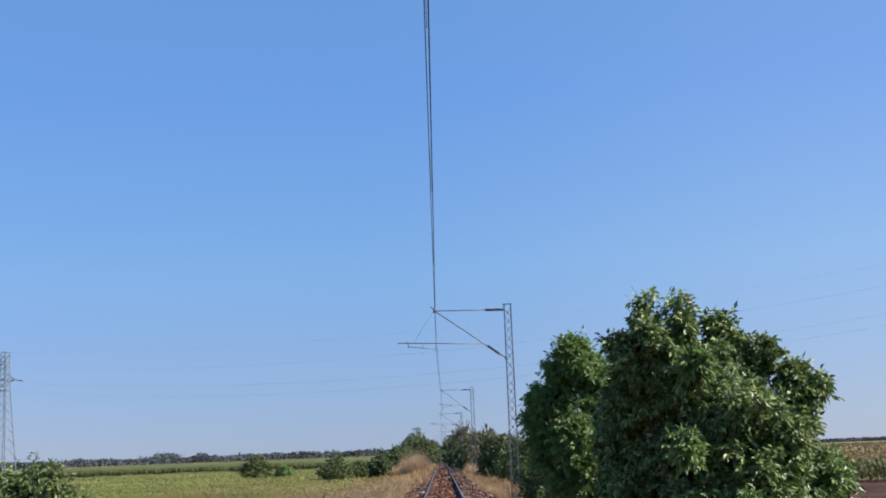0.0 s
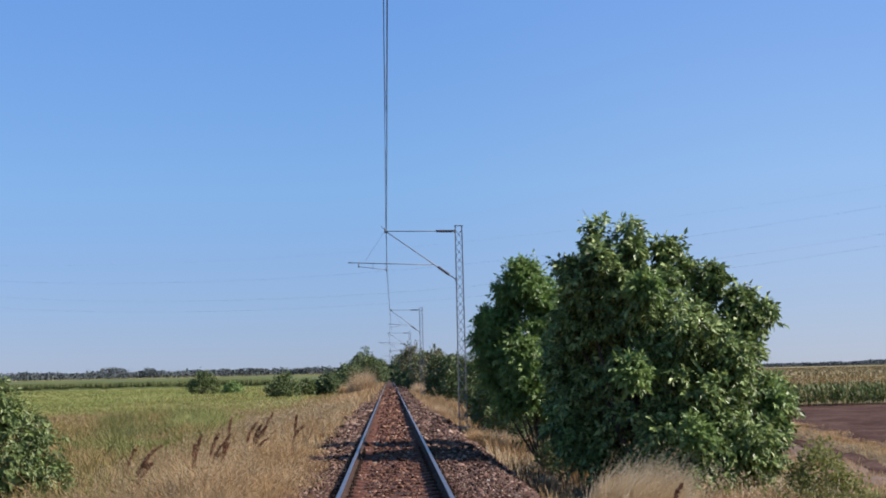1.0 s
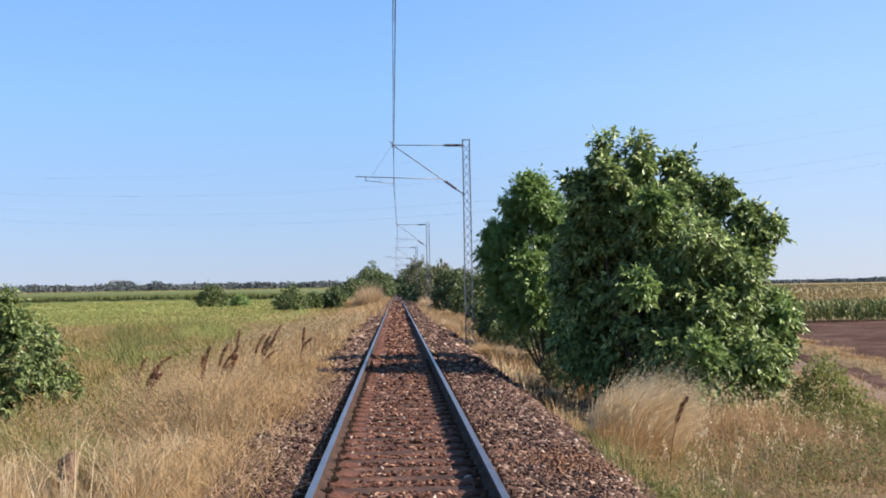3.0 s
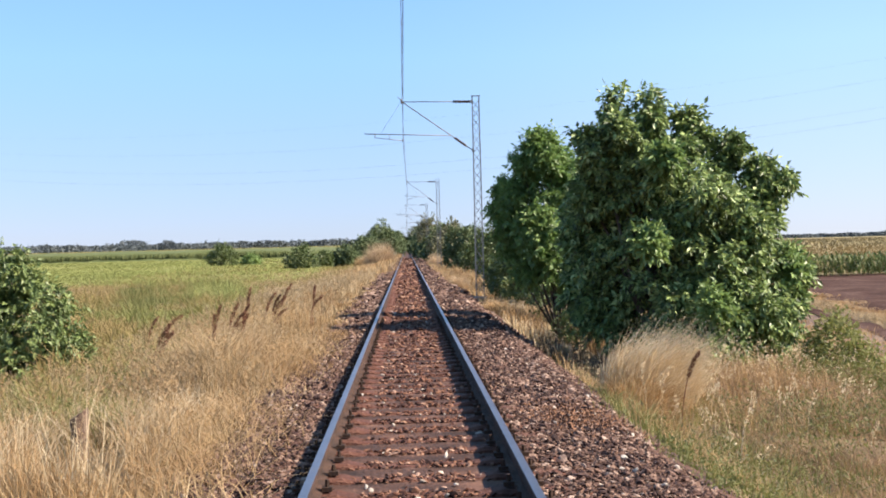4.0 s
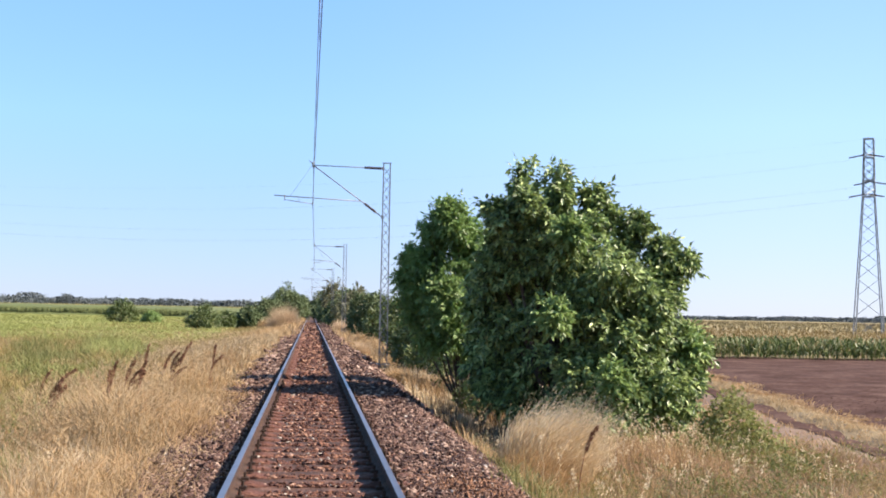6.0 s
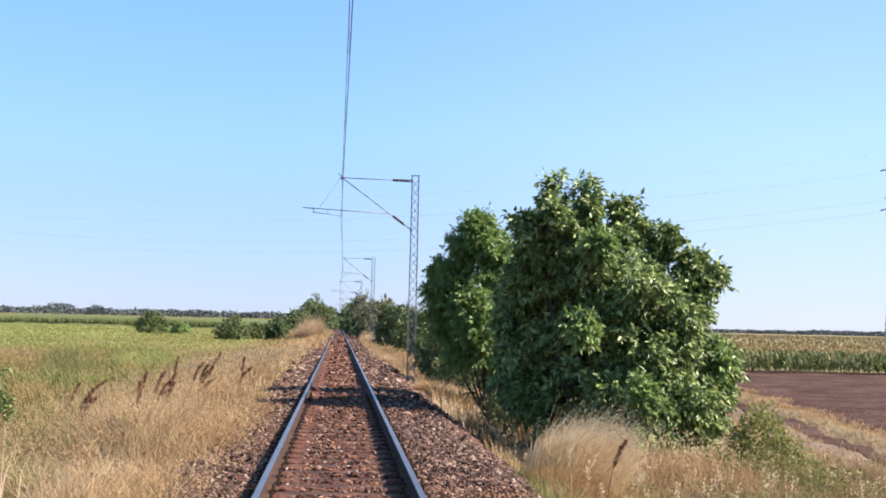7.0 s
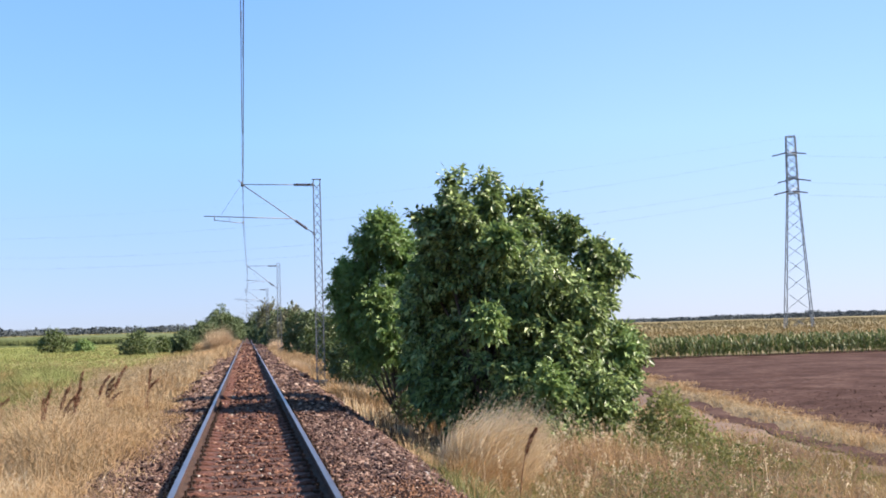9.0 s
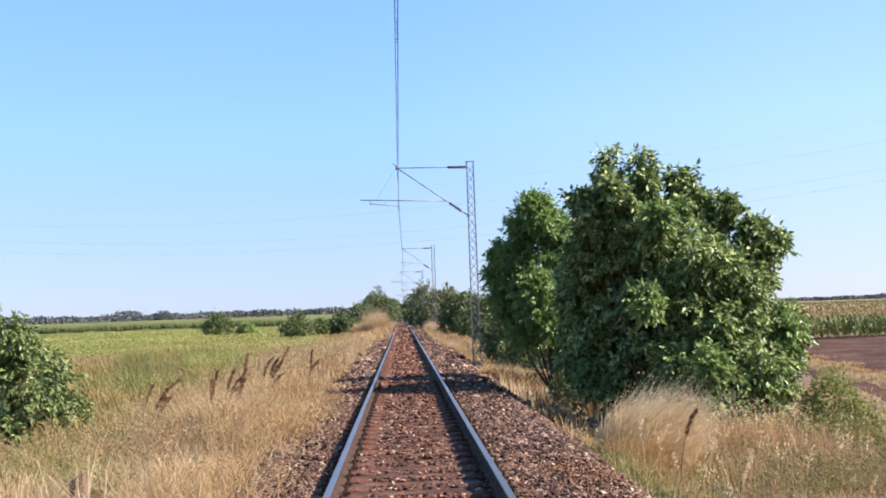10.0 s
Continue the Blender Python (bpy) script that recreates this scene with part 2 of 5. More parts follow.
# ---- mesh helpers ----
def mesh_obj(name, verts, faces, mats, parent=None, smooth=False, index=None):
    """One mesh object from vertex and face arrays (all faces with the same number of corners, or a list of such arrays)."""
    verts = np.asarray(verts, dtype=np.float32).reshape(-1, 3)
    groups = [np.asarray(f, dtype=np.int32) for f in (faces if isinstance(faces, list) else [faces]) if len(f)]
    me = bpy.data.meshes.new(name)
    me.vertices.add(len(verts))
    me.vertices.foreach_set("co", verts.ravel())
    loops = np.concatenate([g.ravel() for g in groups])
    sizes = np.concatenate([np.full(len(g), g.shape[1], dtype=np.int32) for g in groups])
    me.loops.add(len(loops))
    me.loops.foreach_set("vertex_index", loops)
    me.polygons.add(len(sizes))
    me.polygons.foreach_set("loop_start", (np.cumsum(sizes) - sizes).astype(np.int32))
    for m in mats if isinstance(mats, (list, tuple)) else [mats]:
        me.materials.append(m)
    if index is not None:
        me.polygons.foreach_set("material_index", np.asarray(index, dtype=np.int32))
    me.polygons.foreach_set("use_smooth", np.full(len(sizes), bool(smooth)))
    me.update(calc_edges=True)
    ob = new(name, me)
    ob.parent = parent
    return ob


def part(name, bm, material, parent, label=""):
    """Links a bmesh as one mesh object under a thing or a part."""
    me = bpy.data.meshes.new(name)
    bm.to_mesh(me)
    bm.free()
    me.materials.append(material)
    ob = new(name, me)
    ob.parent = parent
    if label:
        tagged(ob, label)
    return ob


def empty(name, x, y, z):
    ob = new(name)
    ob.location = (x, y, z)
    ob.empty_display_size = 0.2
    return ob


def unit(v):
    return v / np.maximum(np.linalg.norm(v, axis=-1, keepdims=True), 1e-9)


def tube_arrays(points, radii, sides=6):
    """Vertices and quads of a tapered tube along points."""
    p = np.asarray(points, dtype=float)
    t = unit(np.gradient(p, axis=0))
    ref = np.where(np.abs(t[:, 2:3]) > 0.9, [[1.0, 0, 0]], [[0, 0, 1.0]])
    u = unit(np.cross(t, ref))
    w = np.cross(t, u)
    a = np.linspace(0, 2 * np.pi, sides, endpoint=False)
    r = np.broadcast_to(np.asarray(radii, dtype=float), (len(p),))[:, None, None]
    v = p[:, None] + r * (np.cos(a)[None, :, None] * u[:, None] + np.sin(a)[None, :, None] * w[:, None])
    i = np.arange(len(p) - 1)[:, None] * sides
    j = np.arange(sides)[None]
    k = (j + 1) % sides
    q = np.stack([i + j, i + k, i + sides + k, i + sides + j], -1).reshape(-1, 4)
    return v.reshape(-1, 3), q


def join(pieces):
    """Joins (vertices, faces) pairs with equal face size."""
    vs, fs, n = [], [], 0
    for v, f in pieces:
        vs.append(v)
        fs.append(np.asarray(f) + n)
        n += len(v)
    return np.concatenate(vs), np.concatenate(fs)


def tube(name, points, radii, material, parent, sides=8, label=""):
    v, q = tube_arrays(points, radii, sides)
    c0, c1 = np.mean(v[:sides], axis=0), np.mean(v[-sides:], axis=0)
    n = len(v)
    s = np.arange(sides)
    e = (s + 1) % sides
    caps = np.concatenate([np.stack([e, s, np.full(sides, n)], -1), np.stack([n - sides + s, n - sides + e, np.full(sides, n + 1)], -1)])
    ob = mesh_obj(name, np.concatenate([v, [c0, c1]]), [q, caps], material, parent, smooth=True)
    return tagged(ob, label) if label else ob


def bar_arrays(a, b, w, d):
    """A straight bar of section w x d from a to b."""
    a, b = np.asarray(a, float), np.asarray(b, float)
    t = unit(b - a)
    ref = np.array([0, 1.0, 0]) if abs(t[1]) < 0.9 else np.array([1.0, 0, 0])
    u = unit(np.cross(t, ref))
    k = np.cross(u, t)
    c = np.array([(-1, -1), (1, -1), (1, 1), (-1, 1)]) * 0.5
    v = np.concatenate([p + c[:, :1] * w * u + c[:, 1:] * d * k for p in (a, b)])
    f = np.array([(0, 1, 5, 4), (1, 2, 6, 5), (2, 3, 7, 6), (3, 0, 4, 7), (3, 2, 1, 0), (4, 5, 6, 7)])
    return v, f


def bar(name, a, b, w, d, material, parent):
    v, f = bar_arrays(a, b, w, d)
    return mesh_obj(name, v, f, material, parent)


def leaf_arrays(pos, way, up, length, width, fold=0.12):
    """Folded pointed leaves: two triangles each."""
    way = unit(way)
    side = unit(np.cross(way, up))
    nrm = np.cross(side, way)
    L, W = np.asarray(length).reshape(-1, 1), np.asarray(width).reshape(-1, 1)
    mid = pos + way * L * 0.42
    v = np.stack([pos, mid + side * W * 0.5 + nrm * W * fold, pos + way * L - nrm * L * 0.10, mid - side * W * 0.5 + nrm * W * fold], 1)
    i = np.arange(len(pos))[:, None] * 4
    f = np.stack([i + [0, 1, 2], i + [0, 2, 3]], 1).reshape(-1, 3)
    return v.reshape(-1, 3), f


def blade_arrays(pos, height, width, lean, bend, bent=None):
    """Grass blades with one bend: three triangles each, far off one triangle each. lean: horizontal offset of the tip; bend: how far it droops."""
    n = len(pos)
    a = rng.uniform(0, np.pi, n)
    s = np.stack([np.cos(a), np.sin(a), np.zeros(n)], 1) * np.asarray(width).reshape(-1, 1) * 0.5
    h = np.asarray(height).reshape(-1, 1)
    up = np.array([[0, 0, 1.0]])
    lean3 = np.concatenate([lean, np.zeros((n, 1))], 1)
    mid = pos + up * h * 0.6 + lean3 * 0.35
    tip = pos + up * h * (1 - np.asarray(bend).reshape(-1, 1)) + lean3
    if (not bent) and pos[:, 1].min() > 38:
        return np.stack([pos - s, pos + s, tip], 1).reshape(-1, 3), np.arange(n * 3).reshape(-1, 3)
    v = np.stack([pos - s, pos + s, mid - s * 0.75, mid + s * 0.75, tip], 1)
    i = np.arange(n)[:, None] * 5
    f = np.stack([i + [0, 1, 3], i + [0, 3, 2], i + [2, 3, 4]], 1).reshape(-1, 3)
    return v.reshape(-1, 3), f


# ---- the lie of the land ----
SECTION_X = [-60, -14, -9, -6, -4, -2.9, -2.1, -1.75, 1.75, 2.05, 2.7, 3.4, 5.5, 8, 10.5, 14, 60]
SECTION_Z = [-1.5, -1.45, -1.32, -1.05, -.74, -.52, -.33, -.20, -.20, -.27, -.60, -.95, -1.02, -1.18, -1.42, -1.6, -1.6]


def rut_x(y):
    return 9.2 + 0.155 * np.clip(y, -40, 110)


def bumps(x, y, s, k):
    return np.sin(x * s + 1.7 * k) * np.cos(y * s * 0.83 + k) + 0.5 * np.sin(x * s * 2.3 + y * s * 1.9 + 2.1 * k)


def land(x, y):
    """Height of the ground."""
    x, y = np.asarray(x, float), np.asarray(y, float)
    z = np.interp(x, SECTION_X, SECTION_Z)
    off = np.clip((np.abs(x) - 2.2) / 2, 0, 1) * np.clip((60 - np.abs(x)) / 20, 0, 1)
    z = z + off * (0.045 * bumps(x, y, 0.9, 1) + 0.02 * bumps(x, y, 2.9, 2))
    d = x - rut_x(y)
    near = (y < 112) & (y > -42)
    z = z - near * 0.03 * np.exp(-((d + 0.1) / 0.5) ** 2) + near * 0.17 * np.exp(-((d - 0.85) / 0.55) ** 2) - near * 0.03 * np.exp(-((d + 1.9) / 0.5) ** 2)
    z = z + ((d > 1.9) & (d < 60)) * 0.025 * bumps(x, y, 5.0, 9) * np.clip((110 - y) / 30, 0, 1)
    ditch = np.exp(-((x - 3.5) / 0.8) ** 2) * np.exp(-((y - 27) / 7.0) ** 2)
    # the plain rises gently towards the horizon on the left
    left = np.clip((-x - 10) / 25, 0, 1)
    z = z + left * (np.clip((y - 120) / 280, 0, 1) * 1.15 + np.clip((y - 400) / 1100, 0, 1) * 4.2)
    z = z + np.clip((x - 10) / 25, 0, 1) * np.clip((y - 600) / 1400, 0, 1) * 2.0
    return z - 0.32 * ditch


def axis(lo, hi, fine, step, grow=1.22):
    a, b = fine
    core = list(np.arange(a, b + step / 2, step))
    s, p = step, core[-1]
    while p < hi:
        s *= grow
        p = min(p + s, hi)
        core.append(p)
    s, p = step, a
    while p > lo:
        s *= grow
        p = max(p - s, lo)
        core.insert(0, p)
    return np.array(core)


gx, gy = axis(-4200, 4200, (-12, 24), 0.3), axis(-300, 4600, (-9, 64), 0.45)
GX, GY = np.meshgrid(gx, gy)
nx = len(gx)
cells = (np.arange(len(gy) - 1)[:, None] * nx + np.arange(nx - 1)[None]).ravel()
quads = np.stack([cells, cells + 1, cells + nx + 1, cells + nx], -1)
cx, cy = (GX[:-1, :-1] + GX[1:, 1:]).ravel() / 2, (GY[:-1, :-1] + GY[1:, 1:]).ravel() / 2
wob = 0.25 * bumps(cx, cy, 0.7, 3)
slot = np.zeros(len(cx), dtype=int)
d_rut = cx - rut_x(cy) + wob
slot[(d_rut > 1.9)] = 1
slot[(cx > -1.95 + 0.3 * wob) & (cx < 2.15)] = 3
slot[(cx > 2.1) & (cx < 2.75 + wob * .5)] = 3
slot[(cx < -8 + wob) & (cy > 105 + 14 * bumps(cx, cy, .05, 7))] = 4
slot[(cx > 12) & (cy > 106)] = 5
ground = mesh_obj("ground", np.stack([GX, GY, land(GX, GY)], -1), quads, [M_VERGE, M_SOIL, M_ROAD, M_BED, M_CROPSOIL, M_FARTOP], index=slot, smooth=True)
tagged(ground, "flat farmland with dry verge, ploughed soil and a dirt track", "ground", kind="structure")


def ribbon(name, label, left, right, mat, lift, k):
    """A ragged-edged strip along the dirt track: worn ground, and the rut's painted shadow."""
    ys = np.arange(-30, 110, .4)
    rows = 5
    e0 = left + .07 * bumps(ys * 0, ys, .61, k) + .05 * rng.normal(size=len(ys))
    e1 = right + .08 * bumps(ys * 0, ys, .47, k + 1) + .06 * rng.normal(size=len(ys))
    t = np.linspace(0, 1, rows)[None]
    x = rut_x(ys)[:, None] + e0[:, None] * (1 - t) + e1[:, None] * t
    y = np.repeat(ys[:, None], rows, 1)
    v = np.stack([x, y, land(x, y) + lift - .03 * (np.abs(t - .5) > .4)], -1)
    i = (np.arange(len(ys) - 1)[:, None] * rows + np.arange(rows - 1)[None]).ravel()
    return tagged(mesh_obj(name, v, np.stack([i, i + 1, i + rows + 1, i + rows], -1), mat, smooth=True), label, "dirt track", kind="structure")


ribbon("road", "worn dirt track along the ploughed field", -1.9, -.2, M_ROAD, .035, 31)
# dark soil colour paints the shadow that the raised verge throws into the rut
ribbon("road", "wheel rut of the dirt track, darkened for the verge's shadow", -.55, .15, M_SOIL, .085, 33)

# ---- railway track ----
track = empty("railway_track", 0, 0, 0)
tagged(track, "single straight railway track with rusty rails on ballast", "railway track", kind="structure")
RAIL_PROFILE = [(-.062, -.154), (.062, -.154), (.062, -.145), (.012, -.128), (.008, -.050), (.034, -.040), (.0355, -.012), (.030, -.002), (.016, .0), (-.016, .0), (-.030, -.002), (-.0355, -.012), (-.034, -.040), (-.008, -.050), (-.012, -.128), (-.062, -.145)]


def rail(x):
    pr = np.array(RAIL_PROFILE)
    ys = np.concatenate([np.arange(-60, 60, 6.0), np.geomspace(60, 2600, 24)])
    v = np.stack([np.stack([x + pr[:, 0], np.full(len(pr), y), pr[:, 1]], -1) for y in ys])
    k = len(pr)
    i = np.arange(len(ys) - 1)[:, None] * k
    j = np.arange(k)[None]
    q = np.stack([i + j, i + (j + 1) % k, i + k + (j + 1) % k, i + k + j], -1).reshape(-1, 4)
    strip = np.tile(np.isin(np.arange(k), (7, 8, 9)).astype(int), len(ys) - 1)
    return mesh_obj("rail", v, q, [M_RUST, M_POLISH], track, index=strip)


tagged(rail(-0.7535), "rusty steel rail with a polished head")
tagged(rail(0.7535), "rusty steel rail with a polished head")

# concrete sleeper: high under the rails, dished in the middle, chamfered top edges
SL_X = [-1.25, -1.22, -.98, -.58, -.42, .42, .58, .98, 1.22, 1.25]
SL_Z = [-.20, -.175, -.158, -.158, -.192, -.192, -.158, -.158, -.175, -.20]
sv = []
for x, z in zip(SL_X, SL_Z):
    w = 0.125 if abs(x) > 0.5 else 0.105
    sv += [(x, -w - .02, -.36), (x, -w, z - .02), (x, -w + .03, z), (x, w - .03, z), (x, w, z - .02), (x, w + .02, -.36)]
sf = [(6 * i + j, 6 * i + 6 + j, 6 * i + 7 + j, 6 * i + 1 + j) for i in range(len(SL_X) - 1) for j in range(5)]
SLEEPER_STEP, SLEEPER_FIRST = 0.626, 9.58
first = None
cb = bmesh.new()
for sx_ in (-1, 1):
    for off in (-0.105, 0.105):
        m = Matrix.Translation((sx_ * 0.7535 + off, 0, -.128))
        bmesh.ops.create_cube(cb, size=1, matrix=m @ Matrix.Diagonal((.075, .09, .03, 1)))
        bmesh.ops.create_cone(cb, cap_ends=True, segments=6, radius1=.018, radius2=.016, depth=.06, matrix=m @ Matrix.Translation((0, 0, .035)))
clip_mesh = bpy.data.meshes.new("rail_fastening")
cb.to_mesh(clip_mesh)
cb.free()
clip_mesh.materials.append(M_RUST)
for i in range(-22, 150):
    y = SLEEPER_FIRST + i * SLEEPER_STEP
    if first is None:
        first = mesh_obj("sleeper", sv, np.array(sf), M_SLEEPER, track)
        sl = first
        tagged(sl, "brown dusty concrete sleeper")
    else:
        sl = new("sleeper", first.data)
        sl.parent = track
    sl.location = (0.012 * math.sin(i * 2.3), y, 0)
    sl.rotation_euler = (0, 0, 0.006 * math.sin(i * 1.7))
    if 7 < y < 30:
        fa = new("rail_fastening", clip_mesh)
        fa.parent = sl

# ---- overhead line: lattice masts with cantilevers, contact wire, messenger wire and droppers ----
MAST_X, MAST_FIRST, MAST_STEP = 2.75, 48.0, 59.0


def catenary_mast(y, wire_x):
    """A lattice mast of two channels laced together, with its cantilever reaching over the track."""
    base = empty("catenary_mast", MAST_X, y, -0.55)
    tagged(base, "slender grey steel lattice mast carrying a cantilever over the track", "catenary mast", "masts along the track")
    top, half = 7.88, 0.128

    def at(x, z):
        return (x - MAST_X, 0.0, z + 0.55)

    for s in (-1, 1):
        bar("leg", (s * (half + .025), 0, -0.1), (s * half, 0, top), .038, .12, M_STEEL, base)
    bar("cap_plate", (-half - .04, 0, top + .01), (half + .04, 0, top + .01), .02, .16, M_STEEL, base)
    n = 22
    for i in range(n):
        z0, z1 = 0.25 + i * (top - .4) / n, 0.25 + (i + 1) * (top - .4) / n
        s = 1 if i % 2 else -1
        for yy, way in ((-.06, s), (.06, -s)):  # the two faces are laced in opposite ways
            bar("lacing_bar", (-way * half, yy, z0), (way * half, yy, z1), .020, .010, M_STEEL, base)
    bm = bmesh.new()
    bmesh.ops.create_cube(bm, size=1, matrix=Matrix.Translation((0, 0, -.1)) @ Matrix.Diagonal((.6, .6, .5, 1)))
    bmesh.ops.bevel(bm, geom=bm.edges[:], offset=.03, segments=1, affect="EDGES")
    part("foundation", bm, M_CONCRETE, base, "weathered concrete foundation block")
    tip, foot = at(wire_x, 7.17), at(MAST_X - .14, 5.24)
    tube("top_tube", [tip, at(MAST_X - .14, 7.13)], .017, M_STEEL, base)
    tube("diagonal_tube", [tip, foot], .020, M_STEEL, base)
    out = wire_x - 1.47 if wire_x < 0.05 else wire_x - .25
    tube("registration_tube", [at(out, 5.97), at(1.75, 5.83)], .017, M_STEEL, base)
    hook = out + 0.4 if wire_x < 0.05 else out + .95
    tube("drop_bracket", [at(hook, 6.0), at(hook, 5.78)], .016, M_STEEL, base)
    tube("steady_arm", [at(hook, 5.81), at(wire_x, 5.68)], .012, M_STEEL, base)
    tube("arm_clip", [at(hook + .55, 5.93), at(hook + .55, 5.73)], .010, M_STEEL, base)
    tube("stay_wire", [at(wire_x - .02, 7.22), at(hook + .22, 5.97)], .004, M_WIRE, base, 5)
    tube("clamp_hook", [at(wire_x - .16, 7.36), at(wire_x + .03, 7.16)], .014, M_STEEL, base)
    tube("wire_clamp", [at(wire_x, 5.76), at(wire_x, 5.62)], .018, M_STEEL, base)
    tube("messenger_clamp", [at(wire_x - .02, 7.09), at(wire_x - .02, 7.29)], .03, M_STEEL, base)
    for name, a, b in (("insulator", at(MAST_X - .84, 7.14), at(MAST_X - .24, 7.13)), ("insulator", at(1.92, 5.74), at(2.34, 5.43))):
        a, b = np.array(a), np.array(b)
        k = 15
        pts = [a + (b - a) * i / (k - 1) for i in range(k)]
        ins = tube(name, pts, [.035 if i % 2 else .062 for i in range(k)], M_INSUL, base, 10, "dark ribbed porcelain insulator")
        for p0, p1 in ((pts[0], pts[1]), (pts[-1], pts[-2])):
            tube("end_cap", [p0 - (p1 - p0) * .8, p0 + (p1 - p0) * .3], .045, M_STEEL, ins)
    for name, p in (("wall_bracket", at(MAST_X - .15, 7.13)), ("wall_bracket", foot)):
        bm = bmesh.new()
        bmesh.ops.create_cube(bm, size=1, matrix=Matrix.Translation(p) @ Matrix.Diagonal((.08, .18, .12, 1)))
        part(name, bm, M_STEEL, base)
    return base


MAST_YS = [MAST_FIRST + MAST_STEP * i for i in range(-1, 9)]
WIRE_XS = [-.086 if i % 2 else .16 for i in range(len(MAST_YS))]
WIRE_XS[0], WIRE_XS[1] = 0.05, -0.086
for y, wx in zip(MAST_YS, WIRE_XS):
    catenary_mast(y, wx)
for (y0, x0), (y1, x1) in zip(zip(MAST_YS, WIRE_XS), zip(MAST_YS[1:], WIRE_XS[1:])):
    u = np.linspace(0, 1, 25)
    sag = 4 * u * (1 - u)
    xs, ys = x0 + (x1 - x0) * u, y0 + (y1 - y0) * u
    apart = .03 * (1 - u) * (y0 < 0)  # the two wires are clamped a little apart at the mast behind
    w1 = tube("contact_wire", np.stack([xs + apart, ys, 5.62 - .04 * sag], -1), .0075 if y0 < 0 else .0055, M_WIRE, None, 6)
    w2 = tube("messenger_wire", np.stack([xs - apart * .8, ys, 7.19 - .9 * sag], -1), .0065 if y0 < 0 else .005, M_WIRE, None, 6)
    tagged(w1, "dark copper contact wire hung above the track", "overhead wire", "contact wire spans")
    tagged(w2, "sagging dark messenger wire above the contact wire", "overhead wire", "messenger wire spans")
    for k in range(1, 8):
        f = k / 8
        x, y = x0 + (x1 - x0) * f, y0 + (y1 - y0) * f
        s = 4 * f * (1 - f)
        d = tube("dropper", [(x, y, 5.62 - .04 * s), (x, y, 7.19 - .9 * s)], .003, M_WIRE, w2, 4)

# ---- power line: lattice pylons and their conductors ----
PYLONS = [(92.9, 200.0), (-112.0, 322.0), (298.0, 78.0)]
LINE = unit(np.array([PYLONS[1][0] - PYLONS[0][0], PYLONS[1][1] - PYLONS[0][1]]))
LINE_TURN = math.degrees(math.atan2(LINE[1], LINE[0]))
LEVELS = [(28.9 + 1.9, 1), (25.0 + 1.9, -1), (22.3 + 1.9, 1)]  # height above the foot and side of each conductor


def pylon(px, py, height=34.0):
    base = empty("transmission_pylon", px, py, -1.6)
    base.rotation_euler = (0, 0, radians(LINE_TURN))
    tagged(base, "tall grey steel lattice pylon standing in the cornfield", "pylon", "power line pylons")
    waist, hw, hb, ht = 24.0, 0.95, 2.35, 0.75

    def half(z):
        return hb + (hw - hb) * z / waist if z < waist else hw + (ht - hw) * (z - waist) / (height - waist)

    corners = [(-1, -1), (1, -1), (1, 1), (-1, 1)]
    for a, b in corners:
        v1, q1 = join([bar_arrays((a * half(z0), b * half(z0), z0), (a * half(z1), b * half(z1), z1), .16, .16) for z0, z1 in ((0, waist), (waist, height))])
        mesh_obj("leg", v1, q1, M_PYLON, base)
    zs = [0.3]
    while zs[-1] < height - 1.2:
        zs.append(zs[-1] + (1.55 * half(zs[-1]) if zs[-1] < waist else 1.45))
    for z0, z1 in zip(zs, zs[1:]):
        z1 = min(z1, height)
        h0, h1 = half(z0), half(z1)
        for (a, b), (c, d) in zip(corners, corners[1:] + corners[:1]):
            bar("brace", (a * h0, b * h0, z0), (c * h1, d * h1, z1), .075, .075, M_PYLON, base)
            if z0 > waist or z0 < 1:
                bar("brace", (c * h0, d * h0, z0), (a * h1, b * h1, z1), .075, .075, M_PYLON, base)
    for z in [l[0] for l in LEVELS] + [height]:
        h = half(z)
        for (a, b), (c, d) in zip(corners, corners[1:] + corners[:1]):
            bar("belt", (a * h, b * h, z), (c * h, d * h, z), .14, .14, M_PYLON, base)
    for z, s in LEVELS:
        h = half(z)
        tip = (0, s * 3.3, z + .1)
        v, q = join([bar_arrays((e * h, s * h, zz), tip, .12, .12) for e in (-1, 1) for zz in (z, z + 1.1)])
        mesh_obj("cross_arm", v, q, M_PYLON, base)
        for e in (-1, 1):
            k = 13
            pts = [np.array(tip) + np.array([e * (0.3 + 2.5 * i / (k - 1)), 0, -.45 * i / (k - 1)]) for i in range(k)]
            tube("insulator", pts, [.07 if i % 2 else .15 for i in range(k)], M_INSUL, base, 8, "dark insulator string")
    bar("earth_wire_arm", (0, -1.6, height), (0, 1.6, height), .12, .12, M_PYLON, base)
    return base


for p in PYLONS:
    pylon(*p)
